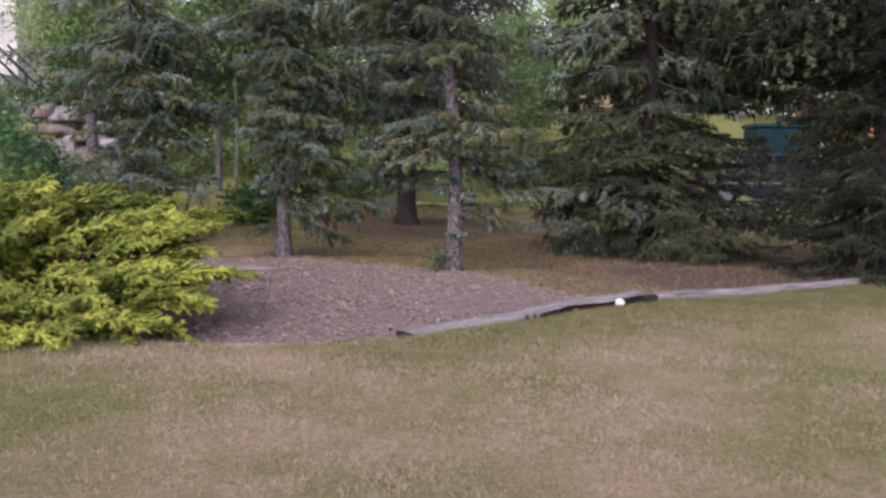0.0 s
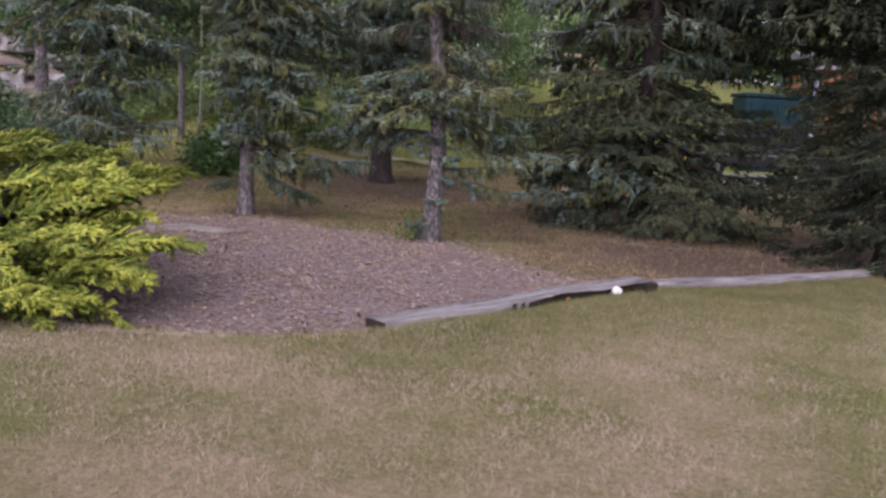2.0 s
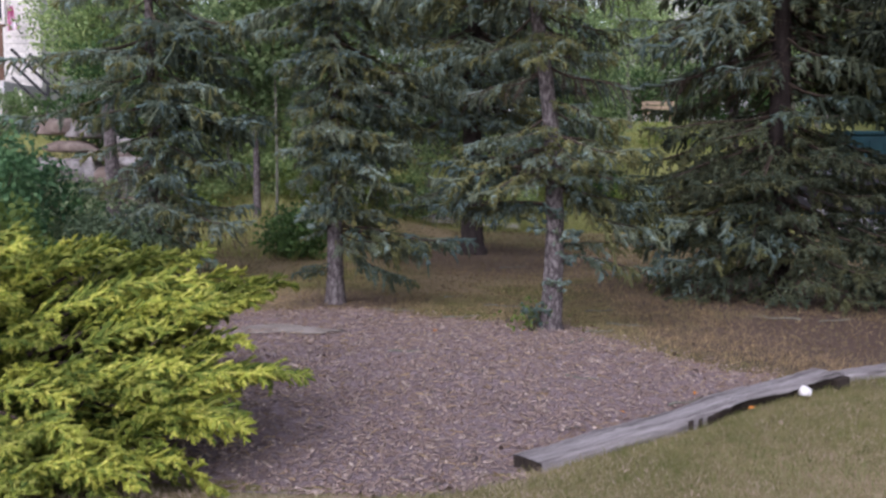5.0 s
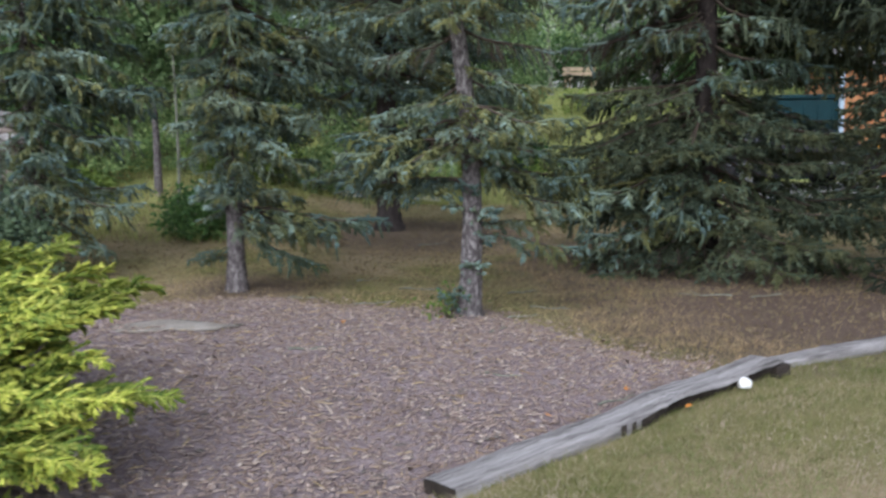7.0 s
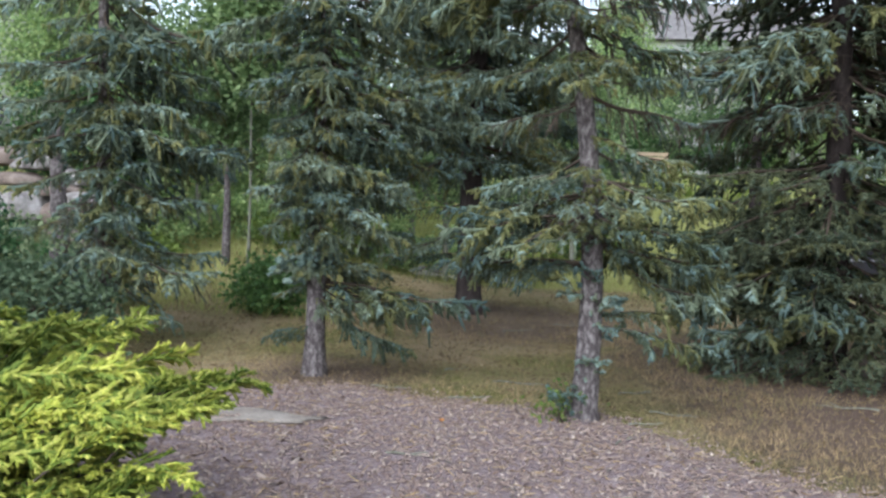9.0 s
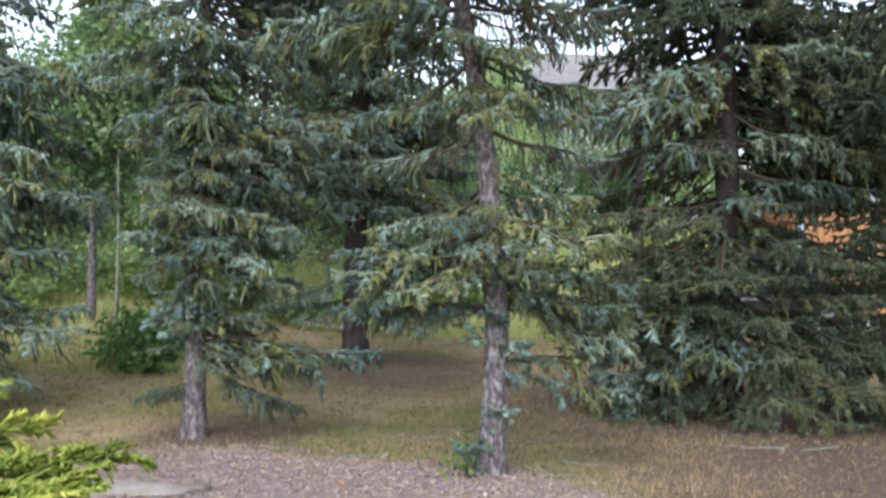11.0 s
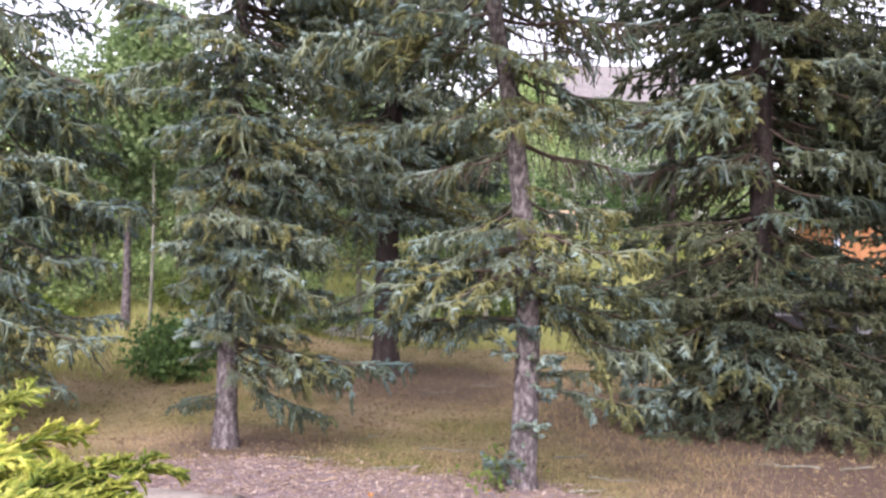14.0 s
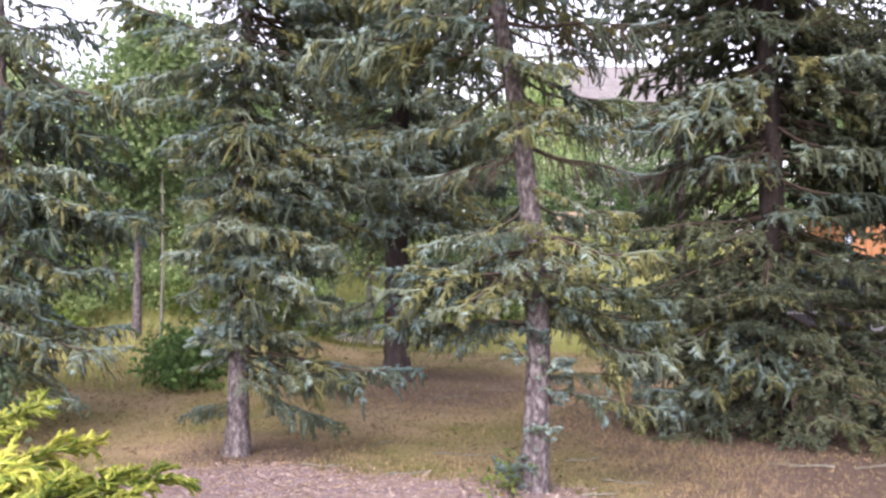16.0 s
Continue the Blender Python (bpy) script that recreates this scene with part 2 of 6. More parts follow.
def ground_material():
    """Dry grass, greener patches and fallen needles under the old spruces, spread wider to paint shade at the right."""
    m, n, l, b = nodes_of("dry_grass_and_litter", 0.95, 0.1)
    fine = noise_tex(n, l, 26, 6, 0.75)
    base = ramp(n, ((0.3, (0.225, 0.172, 0.102)), (0.5, (0.365, 0.283, 0.172)), (0.7, (0.50, 0.395, 0.258))))
    l.new(fine.outputs["Fac"], base.inputs[0])
    wide = noise_tex(n, l, 0.55, 4, 0.6)
    gm = ramp(n, ((0.40, (0, 0, 0)), (0.62, (1, 1, 1))))
    l.new(wide.outputs["Fac"], gm.inputs[0])
    green = ramp(n, ((0.3, (0.11, 0.12, 0.035)), (0.7, (0.25, 0.24, 0.085))))
    l.new(fine.outputs["Fac"], green.inputs[0])
    c = mix(n, l, base.outputs[0], green.outputs[0], gm.outputs[0])
    g = n.new("ShaderNodeNewGeometry")
    sep = n.new("ShaderNodeSeparateXYZ")
    l.new(g.outputs["Position"], sep.inputs[0])
    litter_shade = ramp(n, ((0.3, (0.075, 0.052, 0.040)), (0.55, (0.155, 0.112, 0.088)), (0.8, (0.27, 0.205, 0.165))))
    l.new(noise_tex(n, l, 34, 6, 0.8).outputs["Fac"], litter_shade.inputs[0])
    # The circles by the two right-hand spruces are widened to paint their shade.
    for cx, cy, rad in ((-0.4, 17.6, 2.1), (3.3, 14.4, 2.7), (5.7, 12.3, 3.2), (3.4, 11.5, 2.5), (-2.1, 12.9, 0.9)):
        d = n.new("ShaderNodeVectorMath")
        d.operation = "DISTANCE"
        l.new(g.outputs["Position"], d.inputs[0])
        d.inputs[1].default_value = (cx, cy, 0.1)
        wob = n.new("ShaderNodeMath")
        wob.operation = "MULTIPLY_ADD"
        l.new(noise_tex(n, l, 1.6, 5, 0.7).outputs["Fac"], wob.inputs[0])
        wob.inputs[1].default_value = -1.8
        l.new(d.outputs["Value"], wob.inputs[2])
        mr = n.new("ShaderNodeMapRange")
        l.new(wob.outputs[0], mr.inputs[0])
        for k, v in ((1, rad - 1.3), (2, rad - 0.5), (3, 0.9), (4, 0.0)):
            mr.inputs[k].default_value = v
        c = mix(n, l, c, litter_shade.outputs[0], mr.outputs[0])
    far = n.new("ShaderNodeMapRange")
    l.new(sep.outputs["Y"], far.inputs[0])
    for k, v in ((1, 21.0), (2, 24.5), (3, 0.0), (4, 0.85)):
        far.inputs[k].default_value = v
    bright = ramp(n, ((0.3, (0.14, 0.16, 0.05)), (0.7, (0.28, 0.31, 0.10))))
    l.new(fine.outputs["Fac"], bright.inputs[0])
    c = mix(n, l, c, bright.outputs[0], far.outputs[0])
    l.new(c, b.inputs["Base Color"])
    bump(n, l, b, noise_tex(n, l, 60, 6, 0.8).outputs["Fac"], 0.8, 0.03)
    return m


def blade_material(name, stops, patch):
    m, n, l, b = nodes_of(name, 0.75, 0.2)
    g = n.new("ShaderNodeNewGeometry")
    w = noise_tex(n, l, patch, 4, 0.65)
    mm = n.new("ShaderNodeMath")
    mm.operation = "MULTIPLY_ADD"
    l.new(g.outputs["Random Per Island"], mm.inputs[0])
    mm.inputs[1].default_value = 0.4
    sc = n.new("ShaderNodeMapRange")
    l.new(w.outputs["Fac"], sc.inputs[0])
    for k, v in ((1, 0.36), (2, 0.66), (3, 0.0), (4, 0.62)):
        sc.inputs[k].default_value = v
    cl = noise_tex(n, l, 5.5, 4, 0.7)
    ad = n.new("ShaderNodeMath")
    ad.operation = "MULTIPLY_ADD"
    l.new(cl.outputs["Fac"], ad.inputs[0])
    ad.inputs[1].default_value = 1.5
    off = n.new("ShaderNodeMath")
    off.operation = "ADD"
    off.inputs[1].default_value = -0.75
    l.new(sc.outputs[0], off.inputs[0])
    l.new(off.outputs[0], ad.inputs[2])
    l.new(ad.outputs[0], mm.inputs[2])
    r = ramp(n, stops)
    l.new(mm.outputs[0], r.inputs[0])
    l.new(r.outputs[0], b.inputs["Base Color"])
    tr = n.new("ShaderNodeBsdfTranslucent")
    l.new(r.outputs[0], tr.inputs["Color"])
    ms = n.new("ShaderNodeMixShader")
    ms.inputs[0].default_value = 0.25
    l.new(b.outputs[0], ms.inputs[1])
    l.new(tr.outputs[0], ms.inputs[2])
    l.new(ms.outputs[0], n["Material Output"].inputs["Surface"])
    return m


GROUND = ground_material()
BLADES_LAWN = blade_material("dry_lawn_blades", ((0.05, (0.53, 0.418, 0.335)), (0.34, (0.46, 0.366, 0.278)), (0.50, (0.380, 0.326, 0.210)), (0.64, (0.305, 0.290, 0.150)), (0.86, (0.225, 0.242, 0.098))), 0.8)
BLADES_WOOD = blade_material("woodland_grass_blades", ((0.05, (0.52, 0.385, 0.222)), (0.38, (0.435, 0.315, 0.165)), (0.62, (0.325, 0.268, 0.122)), (0.9, (0.21, 0.205, 0.08))), 0.7)
BLADES_BANK = blade_material("bank_grass_blades", ((0.05, (0.50, 0.48, 0.22)), (0.5, (0.40, 0.42, 0.15)), (0.95, (0.28, 0.31, 0.10))), 0.5)
BLADES_EDGE = blade_material("green_edge_blades", ((0.05, (0.29, 0.255, 0.125)), (0.45, (0.205, 0.203, 0.08)), (0.9, (0.135, 0.152, 0.048))), 1.2)
MULCH = mottled("mulch_soil", ((0.3, (0.200, 0.152, 0.155)), (0.5, (0.295, 0.234, 0.236)), (0.7, (0.40, 0.330, 0.330))), 22, 0.95, 45, 1.0, 0.03, fine=120)
CHIP = foliage_mat("wood_chips", (0.215, 0.163, 0.164), (0.315, 0.252, 0.252), (0.52, 0.448, 0.442), patch_scale=1.2, mid_at=0.84, trans=0, rough=0.9, spec=0.1)
CHIP_LARGE = foliage_mat("bark_pieces", (0.185, 0.140, 0.139), (0.275, 0.218, 0.216), (0.43, 0.362, 0.355), patch_scale=1.5, mid_at=0.6, trans=0, rough=0.9, spec=0.1)
LITTER = foliage_mat("brown_fallen_leaves", (0.15, 0.105, 0.066), (0.25, 0.18, 0.112), (0.40, 0.31, 0.20), patch_scale=1.0, trans=0, rough=0.9, spec=0.1)
STRAW = foliage_mat("straw_bits", (0.22, 0.155, 0.095), (0.33, 0.245, 0.155), (0.48, 0.38, 0.25), patch_scale=1.0, trans=0, rough=0.9, spec=0.1)


# ---- helpers for meshes ----
def smooth01(a, b, x):
    t = np.clip((x - a) / (b - a), 0, 1)
    return t * t * (3 - 2 * t)


def gz(x, y):
    """Height of the ground."""
    x, y = np.asarray(x, float), np.asarray(y, float)
    side = -0.02 * np.clip(x, -6, 6)
    left = 0.03 + 0.07 * smooth01(-1.0, -4.2, x)
    rise = left * np.clip(y - 13.2, 0, 9) + 0.02 * np.clip(y - 22.2, 0, 6)
    front = np.interp(x, [-5, -0.9, -0.2, 2.1, 5], [6.75, 6.75, 7.2, 9.3, 10.9])
    dip = np.interp(y - front, [-1.6, -0.5, 0.1, 0.7, 1.5, 3], [0.06, 0.04, -0.09, -0.085, -0.03, 0.02])
    side = side + np.where(dip > 0, dip, dip * smooth01(2.4, 0.6, x))
    bank = 3.0 * smooth01(28.5, 36, y) + 1.2 * smooth01(-5.5, -9.5, x) * smooth01(17.5, 21, y)
    bumps = 0.02 * np.sin(1.3 * x + 0.7 * y) * np.sin(0.9 * y - 0.5 * x) + 0.012 * np.sin(3.1 * x + 1.1) * np.sin(2.7 * y)
    return side + rise + bank + bumps


def np_mesh(name, verts, faces, mats, index=None, smooth=False):
    """A mesh from arrays: faces is (n, 3) or (n, 4)."""
    verts, faces = np.asarray(verts, np.float32), np.asarray(faces, np.int32)
    me = bpy.data.meshes.new(name)
    k = faces.shape[1]
    me.vertices.add(len(verts))
    me.vertices.foreach_set("co", verts.ravel())
    me.loops.add(faces.size)
    me.loops.foreach_set("vertex_index", faces.ravel())
    me.polygons.add(len(faces))
    me.polygons.foreach_set("loop_start", np.arange(0, faces.size, k, dtype=np.int32))
    me.polygons.foreach_set("loop_total", np.full(len(faces), k, np.int32))
    for m in mats:
        me.materials.append(m)
    if index is not None:
        me.polygons.foreach_set("material_index", np.asarray(index, np.int32))
    if smooth:
        me.polygons.foreach_set("use_smooth", np.ones(len(faces), bool))
    me.update(calc_edges=True)
    return me


def part(name, bm, material, parent, label=""):
    """Links a bmesh or a mesh as one object under a thing or a part."""
    if isinstance(bm, bmesh.types.BMesh):
        me = bpy.data.meshes.new(name)
        bm.to_mesh(me)
        bm.free()
        me.materials.append(material)
    else:
        me = bm
    ob = new(name, me)
    ob.parent = parent
    if label:
        ob["label"] = label
    return ob


def empty(name, x, y, z, label, category, group="", turn=0):
    ob = new(name)
    ob.empty_display_size = 0.1
    ob.matrix_basis = pose(x, y, z, 0, 0, turn)
    return tagged(ob, label, category, group)


def box_bm(sx, sy, sz, at=(0, 0, 0), bevel=0.0, rot=None):
    """A box with its base's middle at the given place."""
    bm = bmesh.new()
    bmesh.ops.create_cube(bm, size=1)
    bmesh.ops.scale(bm, vec=(sx, sy, sz), verts=bm.verts)
    bmesh.ops.translate(bm, vec=(0, 0, sz / 2), verts=bm.verts)
    if bevel:
        bmesh.ops.bevel(bm, geom=bm.edges[:], offset=bevel, segments=2, affect="EDGES", profile=0.5)
    if rot:
        bmesh.ops.rotate(bm, cent=(0, 0, 0), matrix=rot.to_3x3(), verts=bm.verts)
    bmesh.ops.translate(bm, vec=at, verts=bm.verts)
    return bm


def merge(*bms):
    """Several bmeshes as one."""
    out = bmesh.new()
    for b in bms:
        me = bpy.data.meshes.new("tmp")
        b.to_mesh(me)
        b.free()
        out.from_mesh(me)
        bpy.data.meshes.remove(me)
    return out


def tube(points, radii, sides, rough=0.0, seed=0):
    """Rings along a line: verts and quads, ends open but for the tip."""
    rng = np.random.RandomState(seed)
    p, r = np.asarray(points, float), np.asarray(radii, float)
    d = np.gradient(p, axis=0)
    d /= np.linalg.norm(d, axis=1)[:, None]
    up = np.where(np.abs(d[:, 2:3]) > 0.9, [[1.0, 0, 0]], [[0, 0, 1.0]])
    u = np.cross(d, up)
    u /= np.linalg.norm(u, axis=1)[:, None]
    v = np.cross(d, u)
    a = np.arange(sides) * 2 * np.pi / sides
    rr = r[:, None] * (1 + rough * rng.uniform(-1, 1, (len(p), sides)))
    ring = p[:, None] + rr[..., None] * (np.cos(a)[None, :, None] * u[:, None] + np.sin(a)[None, :, None] * v[:, None])
    i = np.arange(len(p) - 1)[:, None] * sides
    j = np.arange(sides)[None]
    k = (np.arange(sides) + 1)[None] % sides
    f = np.stack([i + j, i + k, i + sides + k, i + sides + j], -1).reshape(-1, 4)
    return ring.reshape(-1, 3), f


# ---- shoots: twigs set with needles ----
class Shoots:
    """Collects twigs and shoots, then turns them into tapered tubes set with needles."""

    def __init__(self, seed):
        self.rng = np.random.RandomState(seed)
        self.tubes, self.rows = [], []

    def add(self, pts, radii, mat, density, length):
        """One connected shoot that closes in a point."""
        pts = np.asarray(pts, float)
        self.tubes.append((pts, np.asarray(radii, float), mat))
        if density:
            for p, q in zip(pts[:-1], pts[1:]):
                self.rows.append((*p, *q, mat, density, length))

    def line(self, pts, r0, r1, mat, density, length, bare=False):
        self.add(pts, np.linspace(r0, r1, len(pts)), mat, 0 if bare else density, length)

    def brush(self, pts, r, mat, density, length):
        """A plump shoot: narrow at its foot, rounded at its tip."""
        n = len(pts)
        f = np.linspace(0, 1, n)
        self.add(pts, r * np.where(f < 0.25, 0.7, 1.0) * np.where(f > 0.99, 0.62, 1.0), mat, density, length)

    def mesh(self, name, mats, width=0.007, core=4, spread=0.75):
        """mats: bark first; a row's mat colours its needles and its core."""
        rng = self.rng
        ang = np.arange(core) * 2 * np.pi / core
        vs, fs, fm, start = [], [], [], 0
        for pts, radii, mat in self.tubes:
            n = len(pts)
            d = np.gradient(pts, axis=0)
            d /= np.linalg.norm(d, axis=1)[:, None] + 1e-9
            ref = np.array([1.0, 0, 0]) if abs(d[0, 2]) > 0.8 else np.array([0, 0, 1.0])
            u = np.cross(d, ref)
            u /= np.linalg.norm(u, axis=1)[:, None] + 1e-9
            w = np.cross(d, u)
            knobs = radii[:, None] * rng.uniform(0.72, 1.22, (n, core))
            ring = pts[:, None] + knobs[..., None] * (np.cos(ang)[None, :, None] * u[:, None] + np.sin(ang)[None, :, None] * w[:, None])
            vs.append(ring.reshape(-1, 3))
            vs.append((pts[-1] + d[-1] * radii[-1] * 0.9)[None])
            i = start + np.arange(n - 1)[:, None] * core
            j, k = np.arange(core)[None], (np.arange(core) + 1)[None] % core
            last = start + (n - 1) * core
            jj = np.arange(core)
            f = np.concatenate([np.stack([i + j, i + k, i + core + k], -1).reshape(-1, 3), np.stack([i + j, i + core + k, i + core + j], -1).reshape(-1, 3),
                                np.stack([last + jj, last + (jj + 1) % core, np.full(core, last + core)], -1)])
            fs.append(f)
            fm.append(np.full(len(f), mat))
            start += n * core + 1
        q = np.array(self.rows)
        p0, d = q[:, :3], q[:, 3:6] - q[:, :3]
        ln = np.linalg.norm(d, axis=1) + 1e-9
        d = d / ln[:, None]
        up = np.where(np.abs(d[:, 2:3]) > 0.9, [[1.0, 0, 0]], [[0, 0, 1.0]])
        u = np.cross(d, up)
        u /= np.linalg.norm(u, axis=1)[:, None]
        v = np.cross(d, u)
        own = np.repeat(np.arange(len(q)), rng.poisson(q[:, 7] * ln))
        m = len(own)
        th = rng.rand(m) * 2 * np.pi
        rad = np.cos(th)[:, None] * u[own] + np.sin(th)[:, None] * v[own]
        base = p0[own] + d[own] * (rng.rand(m) * ln[own])[:, None]
        nd = d[own] * (1.05 - spread) + rad * spread + rng.normal(0, 0.12, (m, 3))
        nd /= np.linalg.norm(nd, axis=1)[:, None]
        nl = q[own, 8] * rng.uniform(0.7, 1.25, m)
        wv = np.cross(nd, rad + rng.normal(0, 0.5, (m, 3)))
        wv *= (0.5 * width * rng.uniform(0.7, 1.3, m) / (np.linalg.norm(wv, axis=1) + 1e-9))[:, None]
        nv = np.stack([base - wv, base + wv, base + nd * nl[:, None]], 1).reshape(-1, 3)
        nt = start + np.arange(3 * m).reshape(-1, 3)
        body = np.concatenate(fs)
        me = np_mesh(name, np.concatenate(vs + [nv]), np.concatenate([body, nt]), mats, np.concatenate(fm + [q[own, 6]]))
        me.polygons.foreach_set("use_smooth", np.arange(len(body) + m) < len(body))
        return me


def bend(p, d, length, steps, sag, rng, jitter=0.05):
    """A line from p in direction d that sags as it goes."""
    pts, d = [np.array(p, float)], np.array(d, float)
    for i in range(steps):
        d = d + np.array([0, 0, -sag / steps]) + rng.normal(0, jitter, 3)
        d /= np.linalg.norm(d)
        pts.append(pts[-1] + d * length / steps)
    return pts


def bough_mesh(name, L, seed, sag=0.45, lift=0.4, tassel=0.16, olive=0.25, density=125, step=0.075, dead=0.0, wide=0.42, dark=False, needle=0.0065, fat=0.0115, gap=0.06, blue=0.5):
    """A spruce bough along +x: a limb, flat laterals set with plump shoots, and hanging cords. Mats: bark, green, blue, olive."""
    s = Shoots(seed)
    rng = s.rng
    n = max(8, int(L / 0.11))
    ss = np.linspace(0, 1, n + 1)
    wob = rng.uniform(-0.07, 0.07)
    zz = L * (-sag * ss + lift * ss ** 2.2 * sag) + 0.02 * np.sin(ss * 9 + seed)
    limb = np.stack([L * ss, L * wob * np.sin(ss * 3), zz], -1)
    s.line(limb, 0.011 * L + 0.004, 0.004, 0, 0, 0.02, True)
    cut = int(n * 0.86)
    s.brush(limb[cut:], fat, 2 if blue > 0.3 else 1, density * 1.4, 0.027)

    def hang(p, d, scale, old, bare=False):
        """A cord of needles hanging from p."""
        tl = max(0.06, rng.uniform(0.5, 1.6) * tassel * scale)
        tw = bend(p, (*(d[:2] * 0.45 + rng.normal(0, 0.22, 2)), -0.85), tl, max(2, int(tl / 0.06)), 0.5, rng, 0.16)
        if bare:
            s.line(tw, 0.004, 0.003, 0, 10, 0.02)
        else:
            m = 3 if old else (2 if rng.rand() < 0.12 else 1)
            s.brush(tw, fat * rng.uniform(0.7, 0.95), m, density, 0.022)
            for q in tw[1:-1]:
                s.brush(bend(q, (*rng.normal(0, 0.7, 2), -0.6), rng.uniform(0.03, 0.06), 1, 0.2, rng, 0.05), fat * 0.8, m, density, 0.021)

    side, a = 1, 0.1
    while a < 0.97:
        i = min(int(a * n), n - 1)
        p = limb[i] + (limb[i + 1] - limb[i]) * (a * n - i)
        d = limb[i + 1] - limb[i]
        d = d / np.linalg.norm(d)
        side = -side
        ll = L * wide * min(1.0, a / 0.3) * (1 - a) ** 0.7 * rng.uniform(0.65, 1.25) + 0.07
        out = np.array([-d[1], d[0], 0]) * side
        ang = radians(rng.uniform(35, 66))
        k = max(2, int(ll / gap))
        gone = rng.rand() < dead or (a < 0.22 and rng.rand() < 0.35)
        lat = bend(p, d * math.cos(ang) + out * math.sin(ang) + np.array([0, 0, rng.uniform(-0.12, 0.2)]), ll, k, 0.38, rng, 0.05)
        old = math.sin(a * 7 + seed * 1.7) * 0.5 + 0.5 + rng.normal(0, 0.15) < olive
        if gone:
            s.line(lat, 0.004, 0.002, 0, 6, 0.02)
            for j in range(1, k):
                if rng.rand() < 0.6:
                    hang(lat[j], d, 0.9, old, True)
        else:
            s.line(lat, fat * 0.6, fat * 0.5, 3 if old else 1, density * 0.9, 0.023)
            for j in range(1, k + 1):
                d2 = lat[j] - lat[j - 1]
                d2 = d2 / np.linalg.norm(d2)
                o2 = np.array([-d2[1], d2[0], 0])
                tip = j >= k - 1
                for sg in (-1, 1) if j < k else (-0.5, 0, 0.5):
                    tl = rng.uniform(0.7, 1.3) * gap * (1.15 - 0.3 * j / k)
                    tw = bend(lat[j] - d2 * gap * rng.uniform(0, 0.4), d2 * rng.uniform(0.35, 0.8) + sg * o2 * rng.uniform(0.5, 0.9) + np.array([0, 0, rng.uniform(-0.55, 0.4)]), tl, 2, 0.2, rng, 0.1)
                    pale = rng.rand() < (blue if tip else 0.3 * blue)
                    s.brush(tw, fat * rng.uniform(0.9, 1.3), (3 if rng.rand() < 0.85 else 1) if old else (2 if pale else 1), density * 1.15, 0.026)
                if tassel and rng.rand() < 0.42:
                    hang(lat[j], d2, 1.0, old or rng.rand() < olive * 0.4)
        if tassel and a > 0.15:
            for t in range(2):
                if rng.rand() < 0.45:
                    hang(p + d * rng.uniform(0, step), d, 1.2, rng.rand() < olive * 0.6, gone and rng.rand() < 0.7)
        a += step / L * rng.uniform(0.7, 1.3)
    return s.mesh(name, [TWIG, NEEDLE_DARK, NEEDLE_TIP, NEEDLE_OLIVE_DARK] if dark else [TWIG, NEEDLE_GREEN, NEEDLE_BLUE, NEEDLE_OLIVE], width=needle)


# ---- ground ----
def axis_steps(lo, hi, near_lo, near_hi, step):
    near = np.arange(near_lo, near_hi + step / 2, step)
    a = near_lo - np.cumsum(step * 1.35 ** np.arange(1, 30))
    b = near_hi + np.cumsum(step * 1.35 ** np.arange(1, 30))
    return np.concatenate([[lo], a[a > lo][::-1], near, b[b < hi], [hi]])


def grid_mesh(name, xs, ys, height, mat):
    X, Y = np.meshgrid(xs, ys)
    v = np.stack([X, Y, height(X, Y)], -1).reshape(-1, 3)
    i = np.arange(len(ys) - 1)[:, None] * len(xs) + np.arange(len(xs) - 1)[None]
    f = np.stack([i, i + 1, i + 1 + len(xs), i + len(xs)], -1).reshape(-1, 4)
    return np_mesh(name, v, f, [mat], smooth=True)


ground = new("ground", grid_mesh("ground", axis_steps(-400, 400, -14, 18, 0.3), axis_steps(-400, 700, -5, 40, 0.3), gz, GROUND))
tagged(ground, "dry mown lawn running into thin woodland grass", "ground", kind="structure")

road_mesh = grid_mesh("road", np.arange(6.5, 60.1, 0.75), np.linspace(23.2, 27.4, 8), lambda x, y: gz(x, y) + 0.035, ROAD_MAT)
tagged(new("road", road_mesh), "pale worn asphalt lane behind the trees", "road", kind="structure")

path_mesh = grid_mesh("path", np.arange(-2.8, 0.35, 0.15), np.linspace(22.3, 23.3, 8), lambda x, y: gz(x, y) + 0.09 + 0.02 * np.sin(7 * x + 3 * y), PATH_MAT)
tagged(new("path", path_mesh), "pale gravel strip behind the old spruce", "path", kind="structure")

BED = [(-1.9, 6.75), (-1.1, 6.58), (-0.62, 6.68), (-0.34, 7.05), (-0.36, 7.42), (0.6, 8.2), (1.2, 8.72), (1.75, 9.2), (1.7, 9.62), (0.98, 10.4), (0.55, 11.1), (0.25, 11.75), (-0.6, 11.95),
       (-1.9, 12.3), (-3.1, 12.1), (-3.9, 11.2), (-4.4, 9.0), (-4.3, 7.4), (-3.0, 6.8)]


def inside(px, py, poly):
    hit = np.zeros(np.shape(px), bool)
    for (x0, y0), (x1, y1) in zip(poly, poly[1:] + poly[:1]):
        c = (y0 > py) != (y1 > py)
        hit ^= c & (px < (x1 - x0) * (py - y0) / (y1 - y0 + 1e-12) + x0)
    return hit


